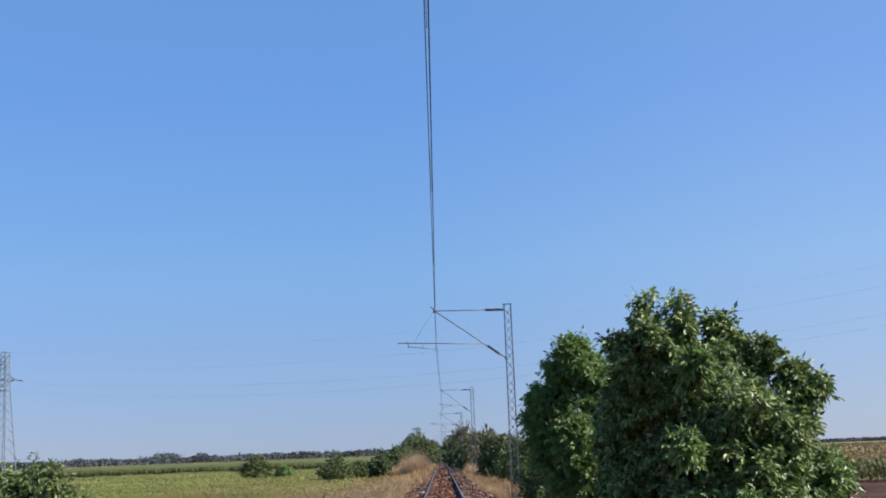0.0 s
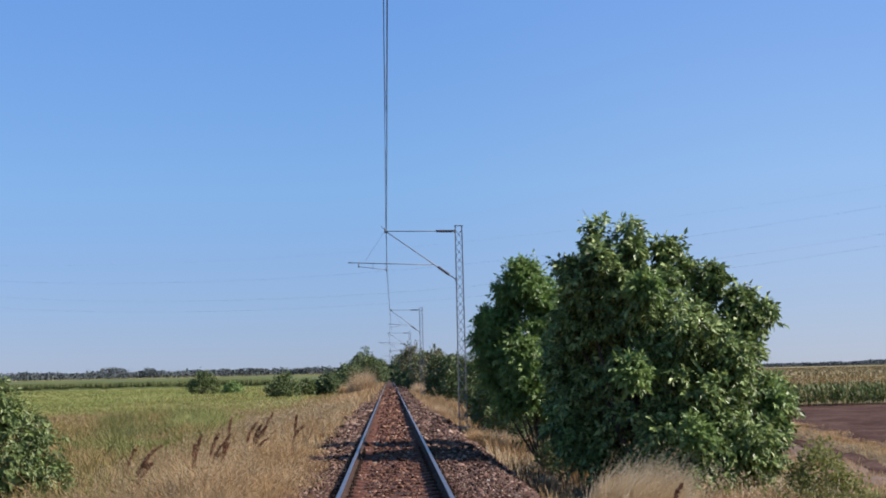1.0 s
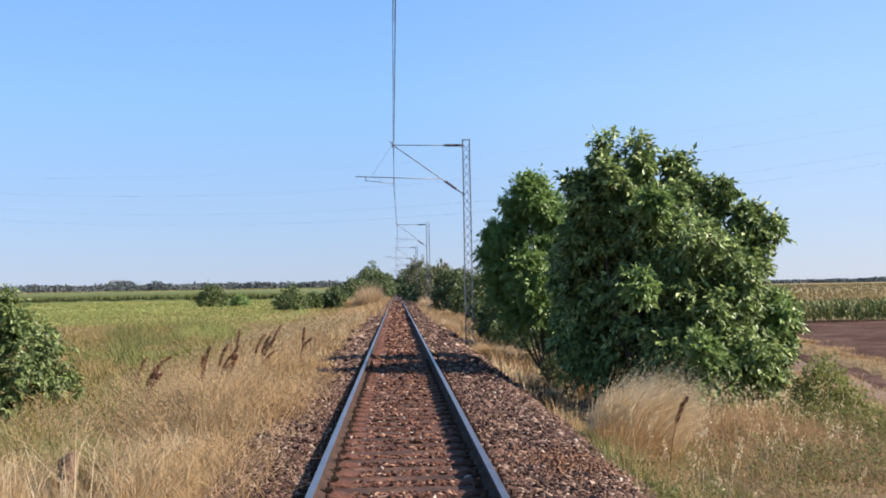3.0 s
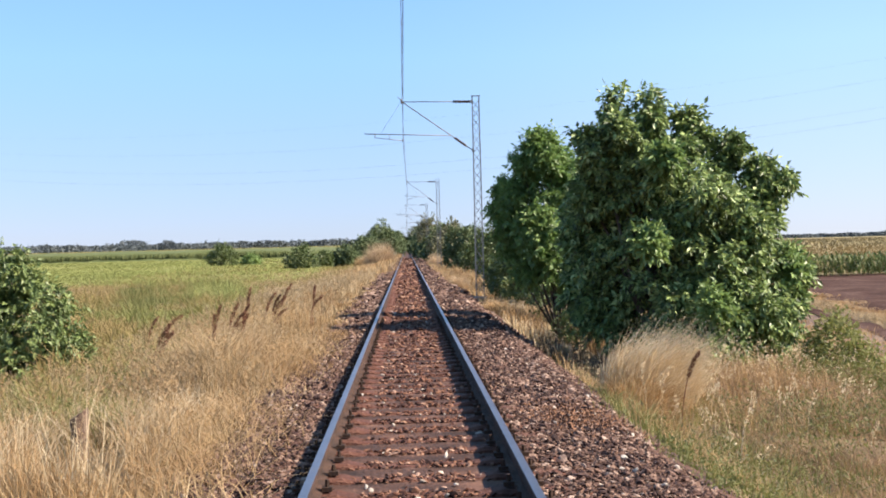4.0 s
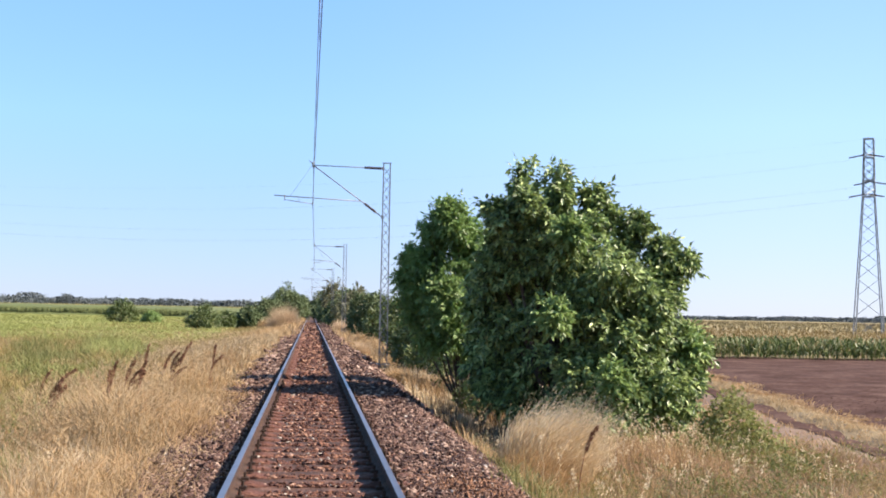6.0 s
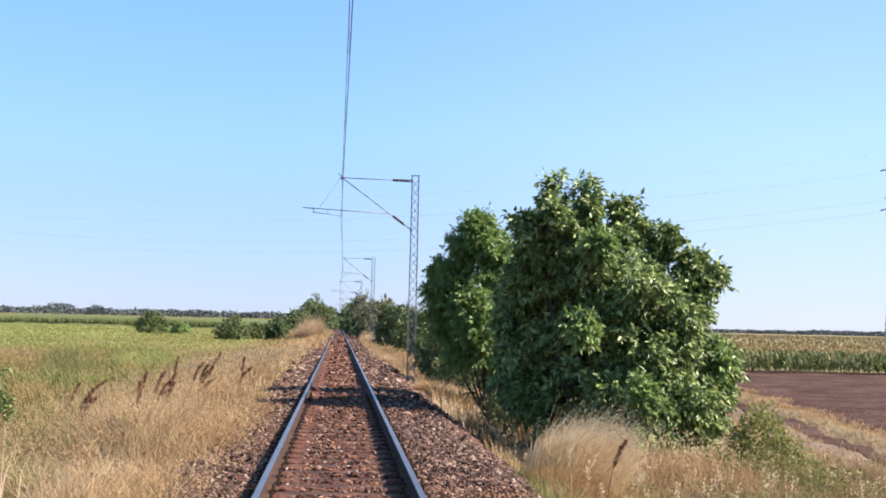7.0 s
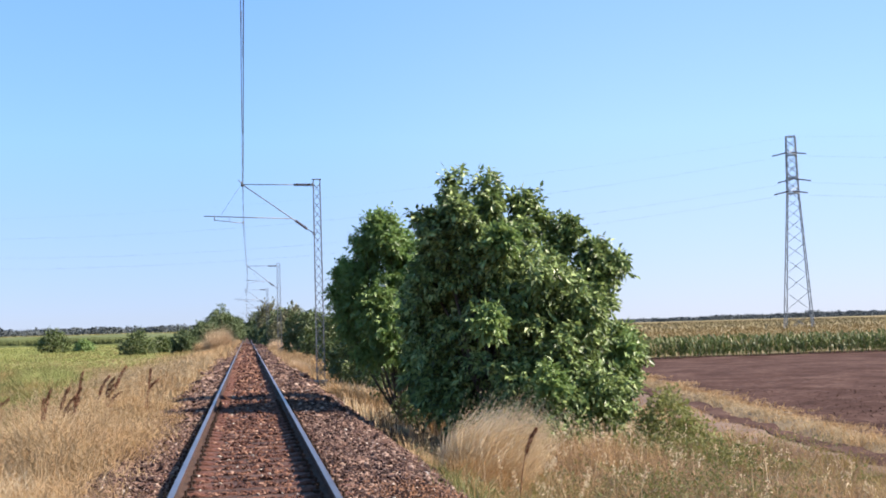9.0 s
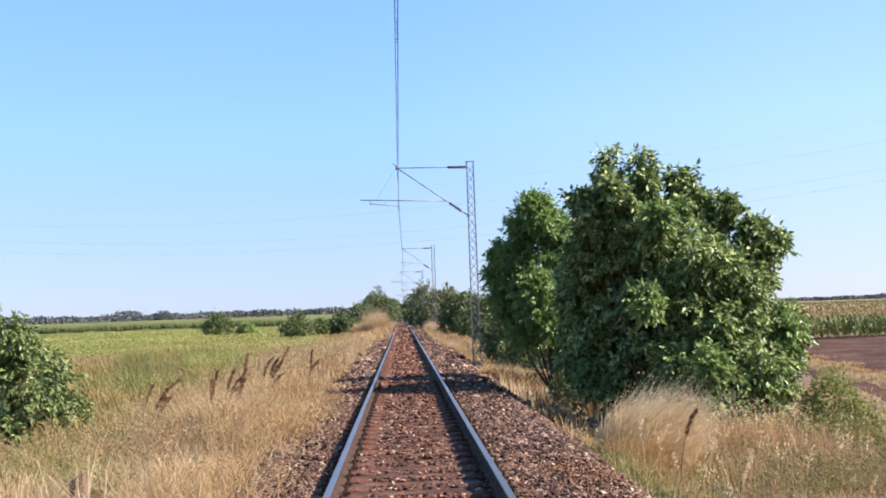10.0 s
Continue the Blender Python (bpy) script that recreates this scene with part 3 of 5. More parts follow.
for (ax, ay), (bx, by) in ((PYLONS[0], PYLONS[1]), (PYLONS[0], PYLONS[2])):
    across = np.array([-LINE[1], LINE[0]])
    for z, s in LEVELS + [(34.0, 0)]:
        u = np.linspace(0, 1, 40)
        o = across * s * 3.3
        e = 2.8 if s else 0.0
        span = math.hypot(bx - ax, by - ay)
        f0 = e / span
        u = f0 + (1 - 2 * f0) * u
        pts = np.stack([ax + o[0] + (bx - ax) * u, ay + o[1] + (by - ay) * u, -1.6 + z - (.45 if s else 0) - 6.2 * 4 * u * (1 - u) * (1 if s else .8)], -1)
        c = tube("power_cable", pts, .008 if s else .004, M_WIRE, None, 5)
        tagged(c, "thin grey power cable sagging between pylons", "power cable", "power line cables")


# ---- shrubs and trees ----
def inside(p, lobes):
    """How deep a point lies in the nearest lobe: 0 at a centre, 1 on a surface."""
    q = (p[:, None] - lobes[None, :, :3]) / lobes[None, :, 3:]
    return np.min(np.linalg.norm(q, axis=2), axis=1)


def crown_tips(lobes, n, low, deep=0.55, floor_at=None):
    """Shoot tips over the lobes' surfaces, with uneven reach."""
    area = np.prod(lobes[:, 3:], axis=1) ** (2 / 3) * 1.0 + .12
    who = rng.choice(len(lobes), n, p=area / area.sum())
    way = unit(rng.normal(size=(n, 3)) + [0, 0, .15])
    reach = rng.uniform(.62, 1.04, n) ** .7
    reach = np.where(rng.random(n) < .09, rng.uniform(1.05, 1.28, n), reach)
    p = lobes[who, :3] + lobes[who, 3:] * way * reach[:, None]
    floor_z = land(p[:, 0], p[:, 1]) + low if floor_at is None else floor_at + low
    ok = (inside(p, lobes) > deep) & (p[:, 2] > floor_z)
    return p[ok], way[ok], who[ok]


def compound_leaves(tips, way, per, leaflets, rachis, L, W, spread=.9):
    """Pinnate leaves round each shoot tip."""
    n = len(tips) * per
    o = np.repeat(tips, per, 0)
    w = np.repeat(way, per, 0)
    d = unit(w * .6 + rng.normal(size=(n, 3)) * spread * .65 + [0, 0, .02])
    o = o + rng.normal(size=(n, 3)) * .05 - w * rng.uniform(0, .22, (n, 1))
    up = unit(rng.normal(size=(n, 3)) * .6 + w * .65 + [0, 0, .6])
    side = unit(np.cross(d, up))
    r = rachis * rng.uniform(.7, 1.2, (n, 1))
    P, D, U, S = [], [], [], []
    for k in range(leaflets):
        last = k == leaflets - 1
        f = 1.0 if last else .35 + .55 * (k // 2) / max(1, (leaflets - 1) // 2 - 1 + 1e-6) * .9
        sgn = 0 if last else (1 if k % 2 else -1)
        P.append(o + d * r * f + np.array([0, 0, -1.0]) * (r * f) ** 2 * .6)
        D.append(unit(d * (1.0 if last else .55) + side * sgn * .85 + rng.normal(size=(n, 3)) * .32 + [0, 0, -.5]))
        U.append(unit(up + rng.normal(size=(n, 3)) * .5))
        S.append(np.full(n, 1.0 if last else .85))
    P, D, U, S = (np.concatenate(a) for a in (P, D, U, S))
    S = S * rng.uniform(.7, 1.2, len(S))
    return leaf_arrays(P, D, U, L * S, W * S)


def simple_leaves(tips, way, per, L, W, scatter):
    n = len(tips) * per
    o = np.repeat(tips, per, 0) + rng.normal(size=(n, 3)) * scatter
    w = np.repeat(way, per, 0)
    d = unit(w * .5 + rng.normal(size=(n, 3)) * .8 + [0, 0, -.05])
    up = unit(rng.normal(size=(n, 3)) * .5 + w * .7 + [0, 0, .5])
    s = rng.uniform(.6, 1.25, n)
    return leaf_arrays(o, d, up, L * s, W * s)


def limb_path(a, b, sway, n=7):
    u = np.linspace(0, 1, n)[:, None]
    p = np.asarray(a) * (1 - u) + np.asarray(b) * u
    off = rng.normal(size=3) * sway
    p = p + np.sin(u * np.pi) * off + np.sin(u * 2 * np.pi) * rng.normal(size=3) * sway * .4
    p[:, 2] += (np.sin(u[:, 0] * np.pi / 2) - u[:, 0]) * .35 * np.linalg.norm(np.asarray(b) - np.asarray(a))
    return p


def woody_plant(name, label, category, base, lobes, shoots, leaves, leaf_mat, stem=.10, stems=1, group="", twig_share=.12, low=.05, fresh=None, boughs=0, sprays=(), bare=None):
    """A tree or shrub: an Empty at its foot with trunk, limbs and crown of single leaves."""
    base = np.array([base[0], base[1], float(land(base[0], base[1])) - .05])
    root = empty(name, *base)
    tagged(root, label, category, group)
    lobes = np.array(lobes, dtype=float)
    tips, way, who = crown_tips(lobes, shoots, low)
    if boughs:  # most shoots gather into separate boughs with shade between them
        t2, w2, k2 = crown_tips(lobes, boughs, low)
        per = 6
        r2 = rng.normal(size=(len(t2) * per, 3))
        size = np.minimum(.17, lobes[k2, 3:].min(axis=1) * .42)
        tips = np.concatenate([tips, np.repeat(t2 - w2 * size[:, None] * .7, per, 0) + r2 * np.repeat(size, per)[:, None]])
        way = np.concatenate([way, unit(np.repeat(w2, per, 0) + r2 * .35)])
        who = np.concatenate([who, np.repeat(k2, per)])
    if len(sprays):  # single shoots standing out of the crown
        s3 = np.repeat(np.array(sprays, dtype=float), 4, 0)
        s3 = s3 + rng.normal(size=s3.shape) * [.09, .09, .05]
        tips = np.concatenate([tips, s3])
        way = np.concatenate([way, unit(rng.normal(size=s3.shape) * .5 + [.1, -.1, 1])])
        who = np.concatenate([who, np.argmin(np.linalg.norm(s3[:, None] - lobes[None, :, :3], axis=2), axis=1)])
    if bare is not None:  # the shaded side has shed most of its leaves
        keep = rng.random(len(tips)) < bare(tips)
        tips, way, who = tips[keep], way[keep], who[keep]
    fork = base + [0, 0, .35]
    if stems == 1:
        tube("trunk", np.array([[0, 0, 0], [.02, .01, .2], [.0, .0, .42]]), [stem * 1.4, stem * 1.1, stem], M_BARK, root, 8)
    for i, l in enumerate(lobes):
        a = fork if stems == 1 else base + rng.normal(size=3) * [.18, .18, 0]
        p = limb_path(a, l[:3], .12) - base
        r = stem * (.62 if stems == 1 else .8)
        tube("limb", p, np.linspace(r, r * .22, len(p)), M_BARK, root, 6)
    tw = []
    for t, k in zip(tips, who):
        if rng.random() < twig_share:
            p = limb_path(lobes[k, :3], t, .04, 4) - base
            tw.append(tube_arrays(p, np.linspace(stem * .12, .004, 4), 3))
    if tw:
        v, q = join(tw)
        tagged(mesh_obj("twig_work", v, q, M_BARK, root), kind="stuff")
    v, f = leaves(tips, way)
    tagged(mesh_obj("crown", v - base, f, leaf_mat, root), kind="stuff")
    if fresh is not None:
        spots, mat = fresh
        for sp in spots:
            t2, w2, _ = crown_tips(np.array([sp], dtype=float), int(70 * sp[3] * 4), low, 0.0)
            v, f = leaves(t2, w2)
            tagged(mesh_obj("young_foliage", v - base, f, mat, root), "lighter green young shoots", kind="stuff")
    return root


# the walnut's crown: deep body first, then boughs on the near side, then the shoots that break its outline
WALNUT = [(5.6, 27.2, 1.4, 1.55, 2.0, 1.6), (4.65, 27.3, 2.9, .72, 1.5, .72), (5.55, 26.9, 2.85, .65, 1.5, .72), (6.5, 26.6, 2.25, .75, 1.4, .68), (7.1, 26.3, 1.15, .72, 1.3, .80), (4.3, 28.0, 1.5, .70, 1.2, 1.15),
          (4.65, 26.7, 2.65, .45, .45, .40), (5.45, 25.4, 1.85, .50, .45, .45), (6.05, 25.1, 2.45, .45, .45, .40), (6.25, 24.8, .95, .50, .45, .40), (5.2, 25.8, 3.0, .40, .45, .36),
          (6.9, 25.2, 1.7, .40, .45, .36), (5.4, 25.3, .45, .50, .45, .45), (6.05, 24.6, -.05, .50, .45, .32), (6.85, 24.8, .05, .55, .5, .36), (7.45, 25.5, .05, .36, .5, .36), (5.9, 24.7, -.40, .65, .5, .35), (6.7, 24.8, -.38, .65, .5, .35),
          (7.5, 25.4, -.35, .45, .5, .4), (5.15, 25.7, -.3, .5, .5, .4), (4.6, 27.4, -.2, .5, .6, .4), (4.0, 27.9, .3, .3, .6, .5), (4.6, 28.6, .9, .8, .7, 1.0), (4.4, 28.6, 0, .6, .6, .5), (4.15, 28.9, 2.2, .5, .6, .9), (3.85, 27.2, 2.5, .24, .6, .45),
          (4.44, 26.4, 4.08, .06, .7, .2), (4.40, 26.4, 3.8, .16, 1.2, .2), (4.75, 26.6, 3.6, .3, 1.2, .22), (4.5, 28.2, 3.2, .4, .8, .4), (5.2, 26.4, 4.18, .06, .7, .2), (5.22, 26.7, 3.9, .15, .9, .25), (5.95, 26.3, 4.05, .13, .2, .2), (5.8, 26.6, 3.55, .22, 1.1, .2),
          (6.35, 26.3, 3.65, .16, .2, .15), (6.92, 26.3, 3.55, .2, .2, .13), (6.7, 26.4, 3.1, .2, .4, .17), (7.46, 26.2, 3.05, .17, .2, .12), (7.92, 26.2, 2.8, .2, .2, .1), (7.5, 26.3, 2.6, .22, .4, .22), (7.55, 26.2, 2.0, .25, .4, .3),
          (7.95, 26.0, 1.2, .25, .3, .2), (8.05, 25.9, .8, .22, .3, .2), (7.9, 25.9, .35, .2, .3, .25), (3.95, 26.3, 3.75, .16, .25, .16), (3.98, 26.4, 3.3, .2, .4, .3)]
SPRAYS = [(4.4, 26.3, 4.58), (4.5, 26.3, 4.70), (4.45, 26.3, 4.4), (5.16, 26.3, 4.70), (5.22, 26.3, 4.55), (5.95, 26.3, 4.2), (6.05, 26.3, 4.12), (6.38, 26.3, 3.8), (6.85, 26.3, 3.68), (7.05, 26.3, 3.6),
          (7.42, 26.2, 3.15), (7.6, 26.2, 3.05), (7.9, 26.2, 2.85), (8.05, 26.2, 2.8), (7.8, 26.2, 2.45), (7.75, 26.2, 1.85), (8.2, 26.0, 1.1), (8.15, 25.9, .7), (3.8, 26.3, 3.92)]
woody_plant("walnut_tree", "large round walnut tree with glossy dark green leaves beside the track", "tree", (5.3, 26.8), WALNUT, 700,
            lambda t, w: compound_leaves(t, w, 6, 7, .25, .165, .077), M_WALNUT, stem=.10, twig_share=.22, boughs=470, sprays=SPRAYS, bare=lambda p: np.interp(p[:, 0] + .25 * (p[:, 2] - 1.0), [4.85, 5.5], [.5, 1.0]) + np.interp(p[:, 2], [2.1, 2.9], [0, 1]) + np.interp(p[:, 1], [27.2, 27.9], [0, 1]),
            fresh=([(4.75, 24.4, 1.55, .16, .12, .22), (5.2, 25.0, 3.25, .2, .2, .15), (5.9, 24.1, .35, .14, .12, .2), (7.9, 25.6, .9, .08, .2, .3)], M_FRESH))
SAPLING = [(3.39, 31.35, 3.95, 0.26, 0.47, 0.34), (2.94, 31.5, 3.64, 0.15, 0.37, 0.15), (3.74, 31.58, 3.64, 0.28, 0.57, 0.32), (3.43, 31.82, 3.08, 0.52, 0.84, 0.47), (2.8, 31.89, 2.78, 0.3, 0.66, 0.35),
           (2.52, 32.21, 2.3, 0.24, 0.66, 0.32), (4.02, 31.97, 2.69, 0.47, 0.76, 0.71), (3.23, 31.26, 2.06, 0.47, 0.57, 0.47), (3.35, 31.03, 1.51, 0.43, 0.47, 0.39), (3.7, 31.26, 1.12, 0.39, 0.57, 0.35),
           (4.1, 31.89, 1.67, 0.39, 0.76, 0.63), (2.64, 32.21, 1.59, 0.28, 0.66, 0.35), (3.07, 31.82, 0.92, 0.35, 0.57, 0.28), (4.15, 31.9, 3.3, 0.42, 0.7, 0.45), (4.45, 32.2, 2.6, 0.4, 0.7, 0.7), (2.55, 32.0, 2.9, 0.2, 0.5, 0.25), (4.1, 31.8, 0.75, 0.4, 0.5, 0.35)]
woody_plant("walnut_sapling", "young walnut tree with bright green top leaves behind the larger one", "tree", (3.85, 32.0), SAPLING, 300,
            lambda t, w: compound_leaves(t, w, 6, 7, .24, .135, .064), M_SAPLING, low=.55, stem=.06, boughs=190, bare=lambda p: np.interp(p[:, 0] + .3 * (p[:, 2] - 2.0), [3.5, 3.9], [1.0, .85]) + np.interp(p[:, 2], [3.1, 3.5], [0, 1]),
            sprays=[(3.15, 31.3, 4.35), (3.45, 31.3, 4.45), (3.7, 31.4, 4.15), (2.75, 31.5, 3.75), (2.45, 31.9, 2.95), (2.3, 32.1, 2.5), (2.25, 32.2, 1.9), (2.5, 32.0, 3.2), (3.0, 31.4, 4.0)],
            fresh=([(3.37, 31.2, 3.92, .28, .25, .35), (3.25, 30.8, 2.0, .32, .2, .42)], M_FRESH))


def shrub(name, label, x, y, w, h, depth, shoots, per, L, W, mat, stems=4, seed_lobes=6, category="bush", group="", scatter=.09):
    g0 = float(land(x, y))
    ls = []
    for i in range(seed_lobes):
        a = (i + .5) / seed_lobes * 2 - 1
        k = math.sqrt(max(.15, 1 - a * a * .8))
        hh = h * k * rng.uniform(.75, 1.05)
        ls.append((x + a * w * .36, y + rng.uniform(-.3, .3) * depth, g0 + hh * .52, w * rng.uniform(.20, .30), depth * rng.uniform(.3, .45), hh * .48))
    return woody_plant(name, label, category, (x, y), ls, shoots, lambda t, v: simple_leaves(t, v, per, L, W, scatter), mat, stem=.05, stems=stems, group=group, twig_share=.08)


# bushes between the mast and the walnut, and the row along the track
shrub("track_bush", "broad green bush at the foot of the embankment", 4.9, 47.5, 3.4, 3.4, 3.5, 800, 12, .19, .1, M_SHRUB)
shrub("track_bush", "dark bush behind the lattice mast", 4.9, 53.5, 2.8, 3.0, 2.5, 600, 12, .19, .1, M_SHRUB)
for i, (x, y, w, h) in enumerate([(6.0, 60, 3.2, 3.2), (6.6, 69, 3.4, 3.6), (6.4, 82, 3.6, 4.0), (6.4, 98, 4.0, 4.4), (5.6, 116, 4.2, 4.8), (5.0, 132, 5, 5.2),
                                  (4.9, 155, 5, 5.4), (4.8, 182, 6, 4.8), (4.5, 215, 6, 5.0), (5.0, 255, 7, 5.5), (4.8, 300, 8, 6), (5.2, 360, 9, 7), (5.5, 440, 10, 8), (6, 540, 12, 10), (7, 680, 14, 13)]):
    far = y / 60
    shrub("track_bush", "dark green bush in the row along the track", x, y, w, h, w * 1.2, 600, 11, .19 * far ** .8, .11 * far ** .8, M_GREYLEAF if i == 5 else M_SHRUB if i < 4 else M_ROWLEAF, group="bushes right of the track", scatter=.1 * far ** .6)
shrub("oleaster_tree", "small airy grey-green tree beside the track", 3.7, 200, 4.6, 8.0, 4.5, 420, 9, .42, .20, M_GREYLEAF, stems=1, seed_lobes=7, category="tree", scatter=.16)
for i, (x, y, w, h) in enumerate([(-8.6, 182, 4.2, 3.3), (-6.6, 192, 4.4, 4.4), (-6.2, 215, 4.5, 5.2), (-5.0, 250, 7.8, 7.6), (-5.4, 290, 7, 6.5), (-5.6, 350, 8, 7.5), (-5.8, 430, 10, 8), (-6.2, 530, 12, 10), (-7, 680, 14, 13)]):
    far = y / 60
    shrub("track_bush", "rounded green bush in the row along the track", x, y, w, h, w * 1.2, 560, 10, .18 * far ** .8, .10 * far ** .8, M_ROWLEAF, group="bushes left of the track", scatter=.1 * far ** .6)
for x, y, w, h in [(-14.6, 172, 4.6, 4.1), (-12.0, 178, 2.6, 2.6), (-30.5, 206, 5.0, 4.2), (-26.5, 212, 2.8, 2.3), (-12.4, 225, 3.4, 2.4), (-11.2, 200, 2.6, 2.0)]:
    shrub("meadow_bush", "green bush standing in the meadow", x, y, w, h, w, 300, 10, .34, .2, M_SHRUB if h > 2.45 else M_FRESH, seed_lobes=5, group="bushes in the meadow", scatter=.2)
woody_plant("walnut_bush", "low spreading green walnut bush in the dry grass", "bush", (-7.4, 23.2),
            [(-8.0, 23.2, 0.7, .75, .8, .85), (-7.28, 23.0, 1.19, .42, .5, .55), (-6.88, 23.0, 0.39, .65, .8, .8), (-6.43, 23.0, -0.31, .5, .7, .55), (-7.38, 22.7, -0.36, .8, .7, .7), (-8.58, 23.4, 0.14, .8, .9, 1.2), (-6.03, 23.2, -0.81, .35, .5, .3)], 620,
            lambda t, w: compound_leaves(t, w, 6, 7, .20, .125, .062), M_BUSHLEAF, stem=.05, stems=4)

shrub("weed_bush", "dense green weedy bush at the edge of the walnut", 8.1, 23.4, 1.5, 1.25, 1.2, 330, 12, .10, .05, M_LIME, seed_lobes=6)

shrub("bramble_bush", "low dark bramble in the hollow by the walnut", 4.3, 31.0, 1.2, 1.2, 1.4, 200, 10, .11, .055, M_SHRUB, seed_lobes=5)
shrub("bramble_bush", "low dark bramble in the hollow by the walnut", 4.9, 33.4, 2.0, 1.7, 2.2, 260, 9, .13, .065, M_SHRUB, seed_lobes=5)

shrub("track_bush", "dark bush below the young walnut", 4.9, 37.0, 2.2, 2.6, 2.0, 420, 11, .13, .065, M_SHRUB)
shrub("track_bush", "dark bush behind the young walnut", 4.9, 42.5, 2.0, 3.2, 2.4, 480, 11, .15, .075, M_SHRUB)

# distant woods on the horizon, with the haze put into their leaf colour
lob = []
for x0, x1, yy, hh in ((-1700, -60, 1500, 8.5), (-1500, -300, 1300, 5.5), (120, 1700, 2100, 8), (250, 1500, 1800, 4.5), (-60, 200, 2400, 10)):
    x = x0
    while x < x1:
        r = rng.uniform(9, 24)
        h = hh * rng.uniform(.6, 1.05) * (1.5 if rng.random() < .09 else 1) * (np.interp(x, [450, 700, 950, 1150], [.5, .6, .95, 1.05]) if x0 > 100 else 1)
        lob.append((x, yy + rng.uniform(-40, 40), float(land(x, yy)) + h * .45, r, r, h * .55))
        x += r * rng.uniform(.3, .7)
lob = np.array(lob)
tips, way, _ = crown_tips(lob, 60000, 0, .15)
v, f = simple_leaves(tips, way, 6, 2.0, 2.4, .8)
tagged(mesh_obj("far_woods", v, f, M_HAZYLEAF), "belt of distant dark trees along the horizon, greyed blue for haze", "woods", kind="stuff")

# ---- crops ----
def scatter(n, x0, x1, y0, y1, power=1.0):
    """Random places, denser towards y0."""
    return rng.uniform(x0, x1, n), y0 + (y1 - y0) * rng.random(n) ** power


def corn(name, xs, ys, h, label, leaves=9, scale=1.0, tassel=True, mat=M_CORNLEAF):
    n = len(xs)
    z = land(xs, ys)
    hh = h * rng.uniform(.78, 1.16, n)
    P, H, W, Ln, B = [], [], [], [], []
    a = rng.uniform(0, 2 * np.pi, n)
    P.append(np.stack([xs, ys, z], 1)); H.append(hh * .95); W.append(np.full(n, .035 * scale)); Ln.append(rng.normal(size=(n, 2)) * .05); B.append(np.zeros(n))
    for k in range(leaves):
        f = .12 + .72 * k / leaves
        ang = a + k * np.pi + rng.normal(size=n) * .5
        L = rng.uniform(.45, .9, n) * scale
        P.append(np.stack([xs, ys, z + hh * f], 1)); H.append(L * .65); W.append(np.full(n, .10 * scale)); Ln.append(np.stack([np.cos(ang), np.sin(ang)], 1) * L[:, None] * .62); B.append(rng.uniform(.3, 1.0, n))
    v, f = blade_arrays(np.concatenate(P), np.concatenate(H), np.concatenate(W), np.concatenate(Ln), np.concatenate(B), leaves > 6)
    ob = tagged(mesh_obj(name, v, f, mat), label, "corn", kind="stuff")
    if tassel:
        k = 5
        p = np.repeat(np.stack([xs, ys, z + hh * .88], 1), k, 0)
        v, f = blade_arrays(p, np.repeat(hh * .22, k) * rng.uniform(.7, 1.2, n * k), np.full(n * k, .035 * scale), rng.normal(size=(n * k, 2)) * .12 * scale, rng.uniform(0, .4, n * k))
        tagged(mesh_obj("corn_tassels", v, f, M_TASSEL), "dry yellow tassels on top of the corn", "corn", kind="stuff")
    return ob


# maize field right of the track: dense front rows, then the canopy behind
cx_, cy_ = [], []
for r in range(9):
    y = 97 + r * .75
    x = np.arange(12, 95, .5)
    x = x + rng.normal(size=len(x)) * .09
    cx_.append(x); cy_.append(y + rng.normal(size=len(x)) * .08)
corn("corn_field", np.concatenate(cx_), np.concatenate(cy_), 1.78, "edge rows of green maize with yellowing leaves", 8, 1.35, False)
x, y = scatter(8000, 12, 150, 104, 190, 1.5)
corn("corn_field", x, y, 1.72, "maize field ripening tan behind its green edge rows", 4, 1.3, True, M_TASSEL)
x, y = scatter(42000, 14, 420, 180, 900, 1.3)
k = rng.uniform(.7, 1.3, len(x))
v, f = blade_arrays(np.stack([x, y, land(x, y) + 1.05], 1), .55 * k, 0.2 + y / 1600, rng.normal(size=(len(x), 2)) * .3, np.zeros(len(x)))
tagged(mesh_obj("corn_tassels", v, f, M_FARTOP), "far tan canopy of ripening maize", "corn", kind="stuff")

# soy field left of the track, and the dark maize strip behind it
x, y = scatter(150000, -130, -9, 100, 302, 1.25)
keep = (x < -9 - (y - 100) * .025) & (y > 118 + 13 * bumps(x, y, .05, 7) + 10 * rng.normal(size=len(x)))
x, y = x[keep], y[keep]
n = len(x)
s = .10 + y / 800
p = np.stack([x, y, land(x, y) + rng.uniform(.25, .45, n)], 1)
v, f = leaf_arrays(np.repeat(p, 2, 0) + rng.normal(size=(n * 2, 3)) * [.3, .3, .05], unit(rng.normal(size=(n * 2, 3)) * [1, 1, .12]), unit(rng.normal(size=(n * 2, 3)) * .15 + [0, 0, 1]), np.repeat(s, 2), np.repeat(s, 2) * .8)
tagged(mesh_obj("soy_field", v, f, M_SOY), "broad yellow-green soybean field", "soy field", kind="stuff")


